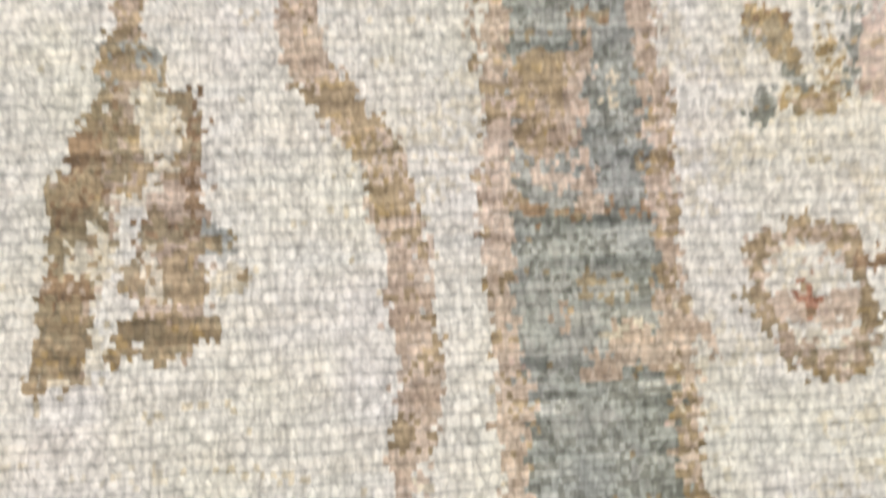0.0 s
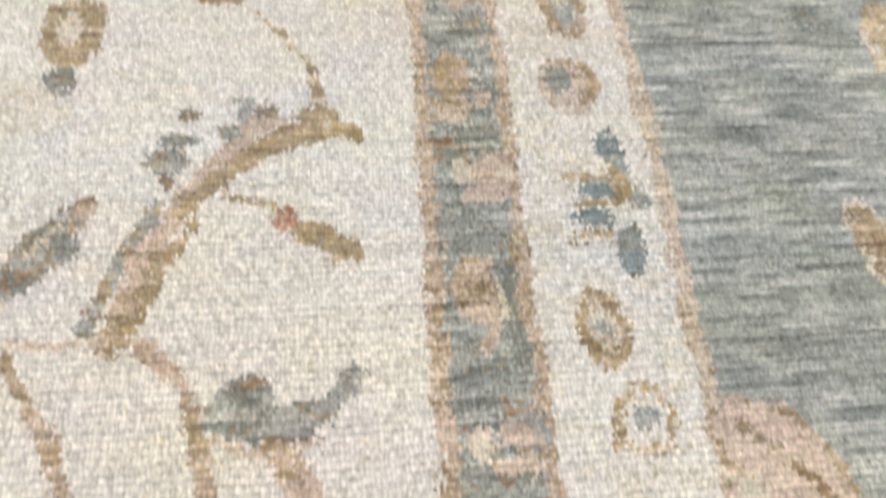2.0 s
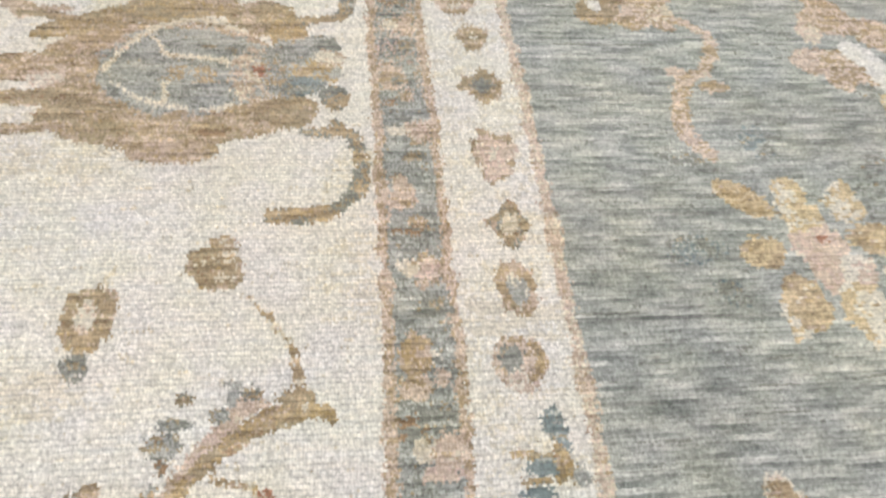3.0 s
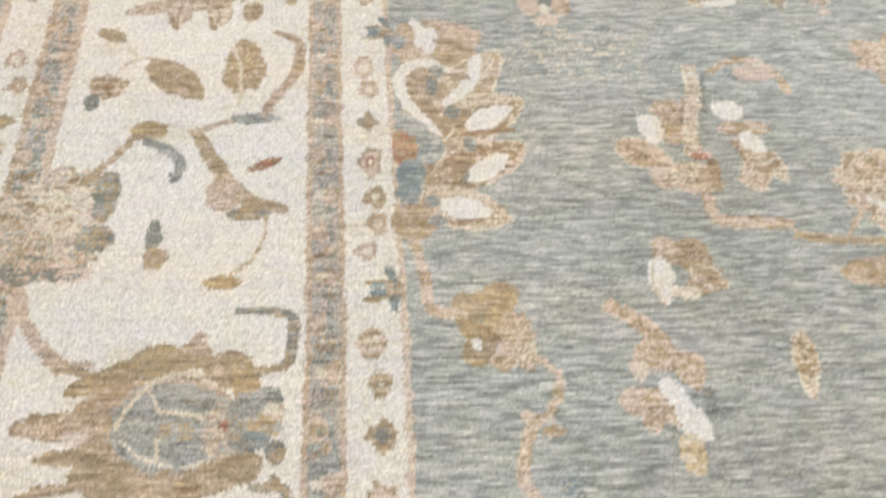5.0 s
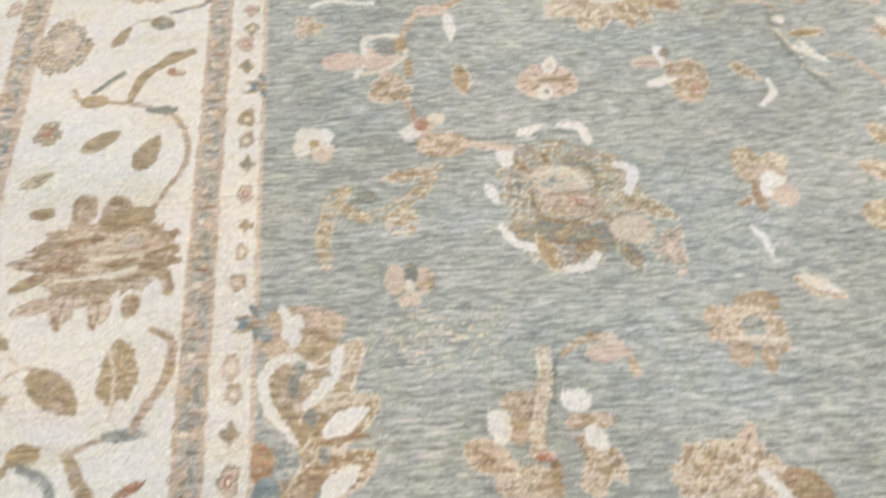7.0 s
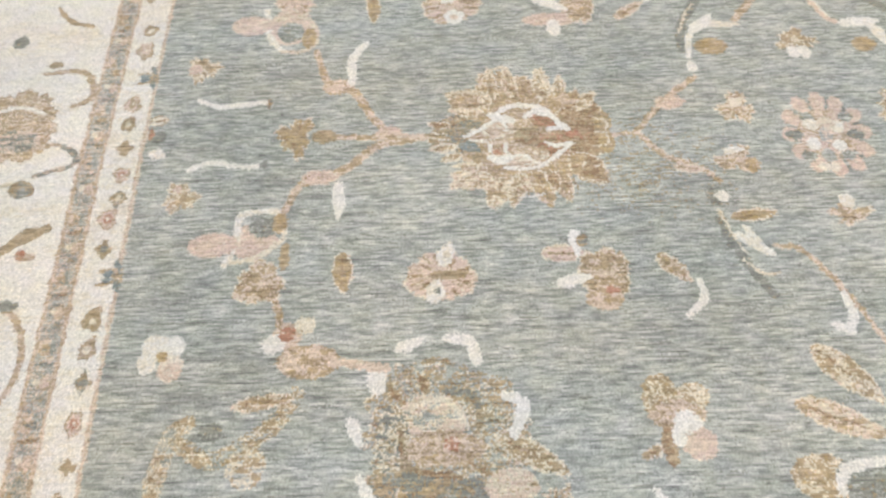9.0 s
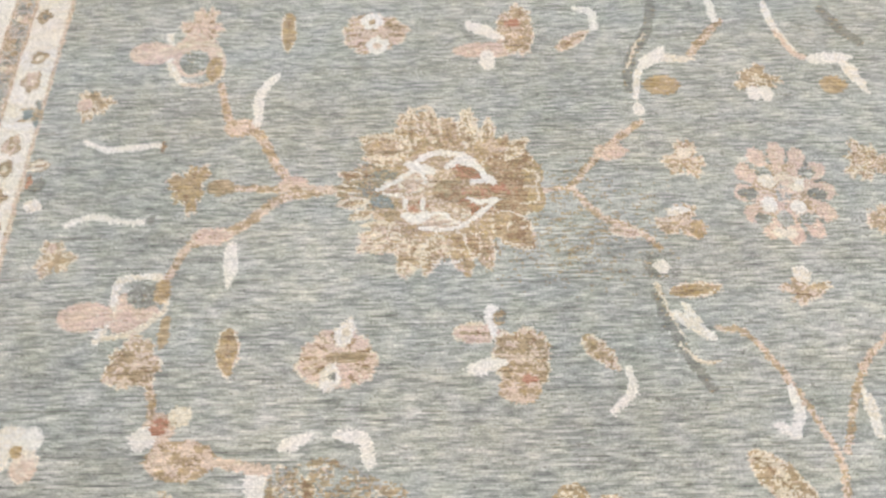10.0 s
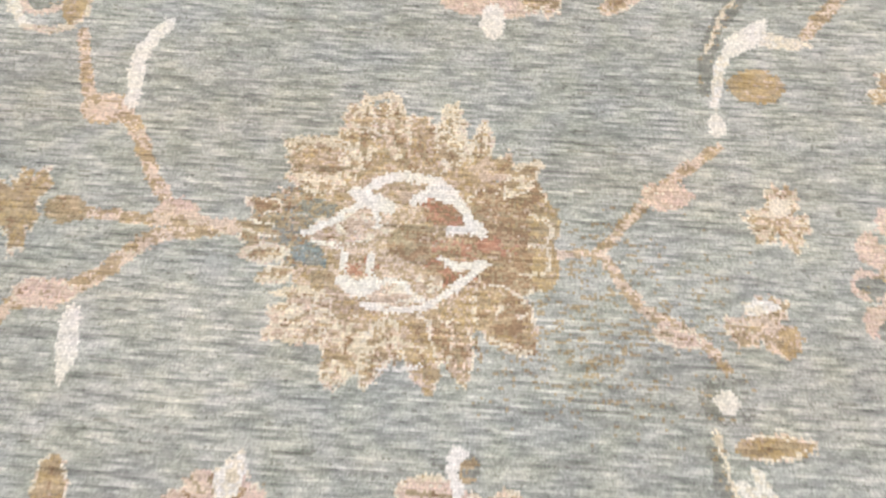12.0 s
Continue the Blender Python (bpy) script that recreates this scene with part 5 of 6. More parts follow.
vine(0.012, ("peach", "camel"), (1.5249, 2.1053), (1.5698, 2.0941), (1.606, 2.043), (1.6326, 1.9891), (1.6546, 1.9375), (1.6754, 1.879), (1.6701, 1.8235))
vine(0.015, "white", (1.6251, 1.9959), (1.6278, 1.9517), (1.615, 1.9182))
leaf(1.5825, 1.9387, 1.6232, 1.9153, 0.0172, "white")

motif("vine", "thin peach vine ending in a slate and white bud")
vine(0.0146, ("peach", "camel"), (1.299, 2.39), (1.3642, 2.4657), (1.4122, 2.5114), (1.4543, 2.5446))
oval(1.3865, 2.4744, 0.032, 0.0187, ("peach", "rose"))
oval(1.4539, 2.5754, 0.0121, 0.0156, "white")
vine(0.0129, ("white", "cream"), (1.4516, 2.6012), (1.4645, 2.6668), (1.5045, 2.711))
vine(0.0203, "slate", (1.4388, 2.6232), (1.4542, 2.7125), (1.4888, 2.7661), (1.5102, 2.8383), (1.5177, 2.9401))
vine(0.0063, "straw", (1.4459, 2.6823), (1.4684, 2.7431), (1.4898, 2.774))
leaf(1.466, 2.6787, 1.5291, 2.7382, 0.0304, "white")
leaf(1.4988, 2.7112, 1.5853, 2.6995, 0.0234, ("white", "cream"))
oval(1.5054, 2.636, 0.038, 0.0251, ("gold", "camel"))
vine(0.0177, ("camel", "peach"), (1.5766, 2.7166), (1.6106, 2.7624), (1.6494, 2.8045))
vine(0.0164, "white", (1.6345, 2.8846), (1.6394, 2.8425), (1.6411, 2.8112))

motif("vine", "white and peach vine with a slate leaf")
vine(0.016, ("white", "cream"), (1.7514, 2.8556), (1.7599, 2.7817), (1.7861, 2.715))
vine(0.0124, "peach", (1.7582, 2.7738), (1.785, 2.7105), (1.8212, 2.6941))
leaf(1.8043, 2.6946, 1.9021, 2.6994, 0.0316, "white")
leaf(1.8701, 2.7079, 1.9095, 2.5985, 0.0268, ("white", "cream"))
vine(0.0232, "slate", (1.8658, 2.8353), (1.8892, 2.7858), (1.9233, 2.7373))
oval(1.8445, 2.6264, 0.0265, 0.0239, ("gold", "camel"))

motif("flower", "camel flower with white petals")
lobed(1.6984, 2.6482, 0.0469, 0.033, 5, .38, ("camel", "straw"))
oval(1.6851, 2.6091, 0.0144, 0.019, "white")
oval(1.7094, 2.6084, 0.0132, 0.019, "white")

motif("flower", "small camel and peach flower")
lobed(1.5241, 2.4524, 0.0401, 0.0449, 6, .38, ("camel", "peach", "straw"))
oval(1.5265, 2.4682, 0.0149, 0.0133, "cream")

motif("flower", "small peach and camel flower")
lobed(1.4957, 2.3153, 0.0445, 0.0362, 6, .38, ("peach", "camel"))
leaf(1.4734, 2.3364, 1.5171, 2.3414, 0.0193, ("cream", "white"))
oval(1.5235, 2.2992, 0.0141, 0.0191, ("gold", "camel"))

motif("rosette", "rose-pink rosette with white and slate heart")
rosette(1.6956, 2.3741, 0.0943, 0.114, 12, ("rose", "peach", "rose"))
oval(1.6956, 2.3741, 0.0615, 0.0634, ("camel", "peach", "rose"))
oval(1.6292, 2.372, 0.0185, 0.0126, "slate")
oval(1.752, 2.369, 0.0184, 0.0127, "slate")
oval(1.6634, 2.4191, 0.0156, 0.013, ("field", "slate"))
oval(1.7445, 2.4171, 0.0156, 0.0131, ("field", "slate"))
oval(1.6448, 2.3167, 0.0141, 0.0146, ("field", "slate"))
oval(1.7232, 2.3149, 0.0141, 0.0122, ("field", "slate"))
oval(1.683, 2.3158, 0.0141, 0.0171, ("grey", "field"))
oval(1.6613, 2.3478, 0.0153, 0.0162, "white")
oval(1.713, 2.3417, 0.0152, 0.0149, "white")
oval(1.6679, 2.3999, 0.0166, 0.0154, ("cream", "ivory"))
oval(1.7199, 2.3911, 0.0155, 0.0167, ("cream", "ivory"))
oval(1.6994, 2.4017, 0.0186, 0.0181, ("straw", "peach"))
oval(1.6922, 2.368, 0.0143, 0.0202, ("grey", "peach"))
oval(1.667, 2.2877, 0.012, 0.0108, "cream")
oval(1.6884, 2.2848, 0.01, 0.0108, "cream")

motif("flower", "camel flower with a cream petal")
lobed(1.6886, 2.172, 0.044, 0.0244, 5, .38, ("camel", "peach"))
oval(1.6879, 2.2027, 0.0174, 0.0158, ("cream", "white"))

motif("flower", "camel and peach flower")
lobed(1.8621, 2.44, 0.048, 0.0454, 7, .38, ("peach", "camel", "straw"))

motif("flower", "camel and peach flower")
lobed(1.8579, 2.3093, 0.03, 0.0369, 7, .38, ("peach", "camel"))

motif("medallion", "large serrated gold and camel palmette with a white-rimmed heart")
oval(1.0691, 2.3920, 0.1396, 0.1412, ("camel", "gold", "tan", "camel"))
lobed(1.0413, 2.5187, 0.0781, 0.0629, 9, .2, ("camel", "tan", "gold", "olive"))
leaf(1.0116, 2.4933, 1.0055, 2.5972, 0.0316, ("camel", "straw"))
leaf(1.0532, 2.5038, 1.0436, 2.5956, 0.0345, ("camel", "straw", "tan"))
leaf(0.9878, 2.4840, 0.9960, 2.5597, 0.0261, ("camel", "straw"))
leaf(1.1211, 2.4927, 1.1141, 2.5854, 0.0400, ("camel", "straw"))
leaf(1.1510, 2.4870, 1.1600, 2.5648, 0.0318, ("camel", "straw", "gold"))
leaf(0.9894, 2.4688, 0.9088, 2.5227, 0.0553, ("camel", "olive", "straw"))
leaf(1.0089, 2.4854, 0.9544, 2.5305, 0.0329, ("camel", "straw"))
lobed(0.9550, 2.4935, 0.0395, 0.0311, 8, .25, ("camel", "tan", "olive"))
leaf(0.9975, 2.4579, 0.9119, 2.4699, 0.0256, ("camel", "straw"))
lobed(0.9276, 2.4011, 0.0547, 0.0557, 9, .2, ("olive", "brown", "slate", "olive"))
leaf(0.9175, 2.4263, 0.8674, 2.4366, 0.0221, ("brown", "camel"))
leaf(0.9212, 2.3970, 0.8684, 2.4009, 0.0218, ("olive", "camel"))
leaf(0.9312, 2.3722, 0.8695, 2.3647, 0.0258, ("camel", "straw"))
leaf(0.9410, 2.3479, 0.8921, 2.3349, 0.0224, ("camel", "straw"))
lobed(1.1946, 2.4074, 0.0642, 0.0801, 10, .14, ("brown", "brown", "camel", "brown"))
leaf(1.1858, 2.4587, 1.2332, 2.5117, 0.0338, ("camel", "straw"))
leaf(1.1779, 2.4810, 1.1940, 2.5208, 0.0262, ("camel", "tan"))
oval(1.2366, 2.4248, 0.0192, 0.0353, ("gold", "olive", "camel"))
oval(1.2397, 2.3743, 0.0162, 0.0327, ("gold", "camel"))
leaf(1.1636, 2.3411, 1.2311, 2.2639, 0.0668, ("brown", "camel", "gold"))
leaf(1.1850, 2.3080, 1.2243, 2.3208, 0.0272, ("brown", "camel"))
lobed(0.9646, 2.2904, 0.0461, 0.0326, 8, .25, ("straw", "tan", "camel"))
leaf(0.9729, 2.3046, 0.9118, 2.2647, 0.0362, ("straw", "tan"))
leaf(0.9710, 2.3218, 0.9245, 2.3188, 0.0208, ("straw", "tan"))
leaf(1.0268, 2.2978, 0.9936, 2.2083, 0.0549, ("straw", "tan", "camel"))
leaf(1.0597, 2.2999, 1.0350, 2.2122, 0.0392, ("straw", "camel", "tan"))
leaf(1.0861, 2.3016, 1.1135, 2.2108, 0.0482, ("camel", "gold", "tan"))
leaf(1.1325, 2.3012, 1.1514, 2.2197, 0.0391, ("camel", "tan", "brown"))
leaf(1.1125, 2.3033, 1.1294, 2.2442, 0.0263, ("camel", "brown"))
oval(1.1632, 2.4955, 0.0197, 0.0154, ("camel", "tan"))
vine(0.0063, "straw", (0.9145, 2.5168), (0.9480, 2.5237), (0.9777, 2.5130), (1.0056, 2.5196))
vine(0.0061, "straw", (0.9152, 2.4716), (0.9544, 2.4680), (0.9853, 2.4746))
vine(0.0065, "straw", (0.9942, 2.5637), (1.0139, 2.5846), (1.0423, 2.5930), (1.0553, 2.5677))
vine(0.0062, "straw", (1.1092, 2.5712), (1.1201, 2.5833), (1.1331, 2.5566))
vine(0.0062, "straw", (1.1947, 2.5006), (1.2192, 2.5069), (1.2348, 2.5032))
vine(0.0048, "straw", (1.2211, 2.4386), (1.2455, 2.4253), (1.2392, 2.3994), (1.2187, 2.4017))
vine(0.0049, "straw", (1.2132, 2.3584), (1.2399, 2.3672), (1.2440, 2.3961))
vine(0.0046, "straw", (1.1796, 2.2806), (1.1995, 2.2738), (1.2291, 2.2671))
vine(0.0053, "straw", (0.9176, 2.2705), (0.9380, 2.2651), (0.9776, 2.2636))
vine(0.0056, "straw", (0.9178, 2.3183), (0.9436, 2.3270), (0.9776, 2.3222))
vine(0.0052, "straw", (0.9927, 2.2160), (0.9995, 2.2425), (1.0138, 2.2303))
vine(0.0052, "white", (1.0535, 2.2361), (1.0971, 2.2422))
vine(0.0047, "straw", (1.0371, 2.2581), (1.0685, 2.2734), (1.1021, 2.2623))
vine(0.0059, ("olive", "brown"), (1.0393, 2.5424), (1.0590, 2.5199), (1.0650, 2.4891))
vine(0.0058, ("olive", "brown"), (1.0791, 2.5371), (1.0890, 2.4984))
vine(0.0057, ("brown", "olive"), (1.0044, 2.5322), (1.0116, 2.4933))
vine(0.0061, ("brown", "olive"), (0.9528, 2.4818), (0.9945, 2.4876))
vine(0.0053, ("brown", "tan"), (1.1269, 2.2839), (1.1541, 2.2669))
vine(0.0053, ("brown", "camel"), (1.1850, 2.3080), (1.2123, 2.2827))
vine(0.0052, ("olive", "brown"), (1.1600, 2.2793), (1.1691, 2.2533))
vine(0.0046, ("olive", "brown"), (1.0620, 2.2730), (1.0707, 2.2470))
vine(0.0049, "brown", (1.1788, 2.4583), (1.1872, 2.4216))
oval(1.0589, 2.3913, 0.1090, 0.0905, ("camel", "tan", "olive", "camel"))
oval(0.9595, 2.4231, 0.0317, 0.0208, ("slate", "olive", "slate"))
oval(0.9307, 2.4035, 0.0192, 0.0088, ("slate", "olive"))
oval(0.9666, 2.3724, 0.0312, 0.0158, ("teal", "slate"))
oval(0.9788, 2.3419, 0.0201, 0.0098, ("olive", "camel"))
oval(1.0589, 2.3913, 0.0899, 0.0724, ("tan", "camel", "peach"))
leaf(0.9517, 2.4004, 1.0571, 2.4131, 0.0409, ("tan", "peach", "cream"))
leaf(0.9560, 2.3934, 1.0177, 2.3930, 0.0290, ("tan", "rose", "camel"))
oval(1.0208, 2.3601, 0.0202, 0.0142, ("camel", "tan", "rust"))
oval(1.0805, 2.3942, 0.0286, 0.0261, ("olive", "brown"))
oval(1.0644, 2.4509, 0.0292, 0.0135, ("camel", "tan"))
oval(1.1174, 2.4378, 0.0304, 0.0223, ("rust", "brown", "rust"))
oval(1.1289, 2.3614, 0.0350, 0.0255, ("rust", "brown", "camel"))
vine(0.0245, ("rust", "camel", "brown"), (1.1069, 2.3872), (1.1476, 2.3913), (1.1950, 2.3958))
oval(1.1691, 2.3970, 0.0150, 0.0101, "rust")
oval(1.0574, 2.3273, 0.0307, 0.0180, ("peach", "tan", "cream"))
oval(1.1031, 2.3442, 0.0174, 0.0098, ("cream", "tan"))
vine(0.0126, "white", (1.0089, 2.4488), (1.0282, 2.4667), (1.0587, 2.4787), (1.0940, 2.4771), (1.1232, 2.4577), (1.1470, 2.4278), (1.1644, 2.4098))
vine(0.0150, "white", (1.0767, 2.4456), (1.1007, 2.4608), (1.1248, 2.4533))
vine(0.0176, "white", (1.0036, 2.4530), (1.0267, 2.4439), (1.0481, 2.4378))
vine(0.0069, "white", (1.0302, 2.4366), (1.0353, 2.4103))
vine(0.0087, "white", (0.9471, 2.3987), (0.9747, 2.4107), (0.9949, 2.4284), (1.0136, 2.4356))
vine(0.0095, "white", (1.1204, 2.4114), (1.1450, 2.4144), (1.1658, 2.4099))
vine(0.0063, "white", (0.9551, 2.3890), (0.9958, 2.3800), (0.9999, 2.3531))
vine(0.0181, "white", (0.9984, 2.3410), (1.0183, 2.3304), (1.0376, 2.3400))
vine(0.0074, "white", (1.0294, 2.3779), (1.0325, 2.3510))
vine(0.0075, "white", (1.0268, 2.3115), (1.0657, 2.3085), (1.1130, 2.3157))
vine(0.0089, ("white", "cream"), (1.0713, 2.3380), (1.0855, 2.3277), (1.1077, 2.3153))
vine(0.0103, "white", (1.1050, 2.3165), (1.1336, 2.3392), (1.1573, 2.3604), (1.1702, 2.3726))
vine(0.0085, "white", (1.1172, 2.3749), (1.1286, 2.3671), (1.1702, 2.3726))
vine(0.0083, "white", (1.0238, 2.3286), (1.0560, 2.3440), (1.0766, 2.3390))

motif("vine", "peach vine from the medallion to a camel bud")
vine(0.014, ("peach", "camel"), (0.8801, 2.4026), (0.7694, 2.4028), (0.663, 2.4092))

motif("bud", "camel and gold bud")
lobed(0.5939, 2.4109, 0.0383, 0.0569, 6, .38, ("camel", "gold"))
oval(0.6545, 2.4094, 0.0276, 0.018, ("olive", "camel"))

motif("leaf", "slender white curved leaf")
vine(0.0132, "white", (0.3766, 2.522), (0.4224, 2.5018), (0.4764, 2.5058), (0.5193, 2.5115))
oval(0.5302, 2.5044, 0.0066, 0.0138, ("brown", "slate"))

motif("leaf", "slender white curved leaf")
vine(0.0131, "white", (0.3783, 2.3314), (0.4207, 2.3475), (0.4744, 2.3389), (0.5249, 2.3353))
oval(0.5324, 2.34, 0.0073, 0.0112, "slate")

motif("leaf", "white upright leaf")
leaf(0.686, 2.2945, 0.6931, 2.1917, 0.0261, "white")

motif("leaf", "white upright leaf")
vine(0.0193, "white", (0.734, 2.6802), (0.7066, 2.632), (0.707, 2.5604))

motif("flower", "small camel and straw flower")
lobed(0.3725, 2.2606, 0.0367, 0.0381, 6, .38, ("camel", "straw"))
oval(0.3647, 2.2817, 0.0103, 0.0097, "rose")

motif("flower", "small straw flower with a rose heart")
lobed(0.3734, 2.615, 0.0376, 0.0401, 6, .38, ("straw", "camel"))
oval(0.3552, 2.6155, 0.0148, 0.0149, "rose")

motif("bud", "half flower of straw and white petals at the border's edge")
leaf(0.279, 2.4648, 0.3208, 2.4686, 0.031, ("straw", "cream"))
leaf(0.2905, 2.3816, 0.3249, 2.3697, 0.0294, ("white", "cream"))
oval(0.306, 2.421, 0.0156, 0.0169, "slate")
oval(0.287, 2.4293, 0.0067, 0.017, ("rust", "brown"))

motif("vine", "peach vine with a white leaf")
vine(0.0112, ("peach", "camel"), (1.807, 2.0894), (1.7567, 2.0402), (1.7236, 1.9828), (1.689, 1.892))
leaf(1.7389, 1.9968, 1.7478, 1.9043, 0.0201, ("white", "cream"))

motif("guard_flower", "peach and straw guard blossom low on the stripe")
vine(0.0051, ("peach", "tan"), (0.2159, 0.1730), (0.2244, 0.1801), (0.2302, 0.1776))
oval(0.2105, 0.1792, 0.0091, 0.0051, ("peach", "tan", "straw"))
oval(0.2009, 0.1737, 0.0066, 0.0044, ("peach", "tan", "grey"))
oval(0.1926, 0.1824, 0.0045, 0.0066, ("peach", "tan", "grey"))
vine(0.0044, ("slate", "field"), (0.2046, 0.1662), (0.2130, 0.1614), (0.2178, 0.1641))
vine(0.0060, ("grey", "field"), (0.1869, 0.1864), (0.1837, 0.1746))
oval(0.2030, 0.1949, 0.0068, 0.0047, ("grey", "olive"))

motif("guard_flower", "camel and tan hooked guard blossom")
vine(0.0044, ("slate", "brown"), (0.1829, 0.2166), (0.1964, 0.2151), (0.2173, 0.2152))
vine(0.0023, ("brown", "slate"), (0.1854, 0.2141), (0.1963, 0.2144))
oval(0.1936, 0.2522, 0.0110, 0.0131, ("camel", "camel", "tan"))
oval(0.1912, 0.2367, 0.0085, 0.0069, ("tan", "camel"))
vine(0.0050, ("peach", "tan", "tan"), (0.2026, 0.2755), (0.2034, 0.2609), (0.1998, 0.2412), (0.2018, 0.2316))
vine(0.0048, ("peach", "tan"), (0.2025, 0.2296), (0.2042, 0.2203), (0.2041, 0.2157))
oval(0.2057, 0.2498, 0.0046, 0.0060, ("slate", "field"))
vine(0.0029, ("straw", "cream"), (0.2118, 0.2566), (0.2109, 0.2428))
oval(0.1948, 0.2262, 0.0081, 0.0048, ("field", "peach"))

motif("guard_flower", "rose and peach guard blossom with a straw spot")
vine(0.0034, "slate", (0.2054, 0.3318), (0.2214, 0.3303))
oval(0.2167, 0.3209, 0.0095, 0.0095, ("peach", "tan", "grey"))
oval(0.1983, 0.3165, 0.0074, 0.0088, ("straw", "cream", "peach"))
oval(0.1916, 0.3243, 0.0019, 0.0019, "rust")
oval(0.2034, 0.3125, 0.0041, 0.0051, ("slate", "olive"))
vine(0.0063, "peach", (0.2007, 0.3057), (0.2182, 0.3069))
vine(0.0034, ("slate", "brown"), (0.1988, 0.3008), (0.2186, 0.3021))
vine(0.0086, ("slate", "field", "slate"), (0.1847, 0.2827), (0.2190, 0.2804))
vine(0.0025, ("olive", "brown"), (0.2007, 0.2755), (0.2144, 0.2752))

motif("guard_flower", "camel and tan hooked guard blossom")
oval(0.2007, 0.3928, 0.0110, 0.0179, ("camel", "tan", "peach"))
oval(0.2051, 0.3745, 0.0065, 0.0130, ("peach", "tan"))
oval(0.2057, 0.4067, 0.0084, 0.0058, ("camel", "peach"))
vine(0.0042, ("straw", "cream"), (0.2140, 0.3968), (0.2132, 0.3785))
vine(0.0066, "slate", (0.2211, 0.4060), (0.2192, 0.3782), (0.2194, 0.3549))
vine(0.0053, ("slate", "brown"), (0.1996, 0.3337), (0.2187, 0.3325))
oval(0.1960, 0.3706, 0.0091, 0.0047, ("field", "grey"))

motif("guard_flower", "rose and peach guard blossom with a straw spot")
oval(0.2190, 0.4638, 0.0115, 0.0118, ("peach", "tan"))
oval(0.2128, 0.4474, 0.0118, 0.0057, ("rose", "peach"))
oval(0.2033, 0.4632, 0.0072, 0.0095, ("straw", "cream"))
oval(0.1964, 0.4783, 0.0085, 0.0083, ("slate", "brown"))
vine(0.0046, "slate", (0.1971, 0.4925), (0.2245, 0.4871))
vine(0.0045, ("slate", "brown"), (0.1963, 0.4840), (0.2149, 0.4854))

motif("guard_flower", "camel and gold guard blossom")
oval(0.2035, 0.5314, 0.0116, 0.0171, ("camel", "gold", "tan"))
oval(0.2015, 0.5054, 0.0100, 0.0089, ("peach", "camel"))
oval(0.2160, 0.5270, 0.0048, 0.0059, ("slate", "cream"))
oval(0.2181, 0.5119, 0.0051, 0.0066, ("peach", "tan"))
vine(0.0054, "slate", (0.2039, 0.5622), (0.2276, 0.5637))

# small flowers of the narrow cream border
border_flower(0.2774, 0.713, 0.0196, 0.0327, "flower", ("rose", "peach"), "rose")
border_flower(0.2801, 0.6406, 0.0175, 0.0249, "star", ("olive", "slate"), "straw")
border_flower(0.2771, 0.5814, 0.0149, 0.0238, "ring", ("tan", "camel"), "grey")
border_flower(0.2673, 1.2222, 0.019, 0.0292, "flower", ("rose", "peach"), "rust")
border_flower(0.2734, 1.1567, 0.0169, 0.0211, "flower", ("olive", "camel"), "straw")
border_flower(0.2759, 1.1101, 0.0165, 0.0202, "flower", ("camel", "tan"), "straw")
border_flower(0.2613, 1.0649, 0.0161, 0.0155, "flower", ("tan", "rose"), "cream")
border_flower(0.2669, 0.9217, 0.0191, 0.0234, "ring", ("peach", "camel"), "camel")
border_flower(0.2786, 0.8645, 0.0172, 0.0189, "flower", ("camel", "tan"), "olive")
border_flower(0.2795, 0.7983, 0.0205, 0.0249, "star", ("olive", "camel"), "slate")
border_flower(0.2567, 1.4205, 0.0146, 0.0265, "ring", ("tan", "rose"), "cream")
border_flower(0.2646, 1.3721, 0.0179, 0.0209, "flower", ("camel", "tan"), "straw")
border_flower(0.2651, 1.3022, 0.0192, 0.0219, "star", ("olive", "slate"), "camel")
border_flower(0.2523, 1.9966, 0.014, 0.0251, "flower", ("camel", "rose"), "tan")
border_flower(0.2565, 1.9373, 0.0137, 0.0194, "flower", ("tan", "camel"), "camel")
border_flower(0.2599, 1.8678, 0.0178, 0.0216, "star", ("olive", "slate"), "slate")
border_flower(0.259, 1.7916, 0.0163, 0.0263, "flower", ("rose", "peach"), "rust")
border_flower(0.2647, 1.7159, 0.0159, 0.0166, "star", ("olive", "camel"), "camel")
border_flower(0.2604, 1.6567, 0.0135, 0.0186, "flower", ("peach", "camel"), "cream")
border_flower(0.2577, 1.5897, 0.0172, 0.0203, "flower", ("camel", "peach"), "rose")
border_flower(0.2364, 2.216, 0.0201, 0.0274, "flower", ("rose", "tan"), "rust")
border_flower(0.2418, 2.1446, 0.0196, 0.0227, "star", ("olive", "camel"), "slate")
border_flower(0.252, 1.9881, 0.0199, 0.0222, "flower", ("camel", "olive"), "straw")
border_flower(0.2532, 1.9292, 0.0172, 0.0214, "flower", ("tan", "camel"), "straw")
border_flower(0.2331, 2.6797, 0.0208, 0.0293, "flower", ("peach", "rose"), "camel")
border_flower(0.2365, 2.5138, 0.0173, 0.02, "flower", ("camel", "rose"), "tan")
border_flower(0.2338, 2.461, 0.017, 0.0226, "flower", ("olive", "camel"), "straw")
border_flower(0.2384, 2.3958, 0.0215, 0.0217, "star", ("olive", "camel"), "camel")
border_flower(0.243, 2.3258, 0.0187, 0.0208, "flower", ("rose", "tan"), "rust")
border_flower(0.2463, 2.2645, 0.0195, 0.0215, "star", ("olive", "slate"), "straw")
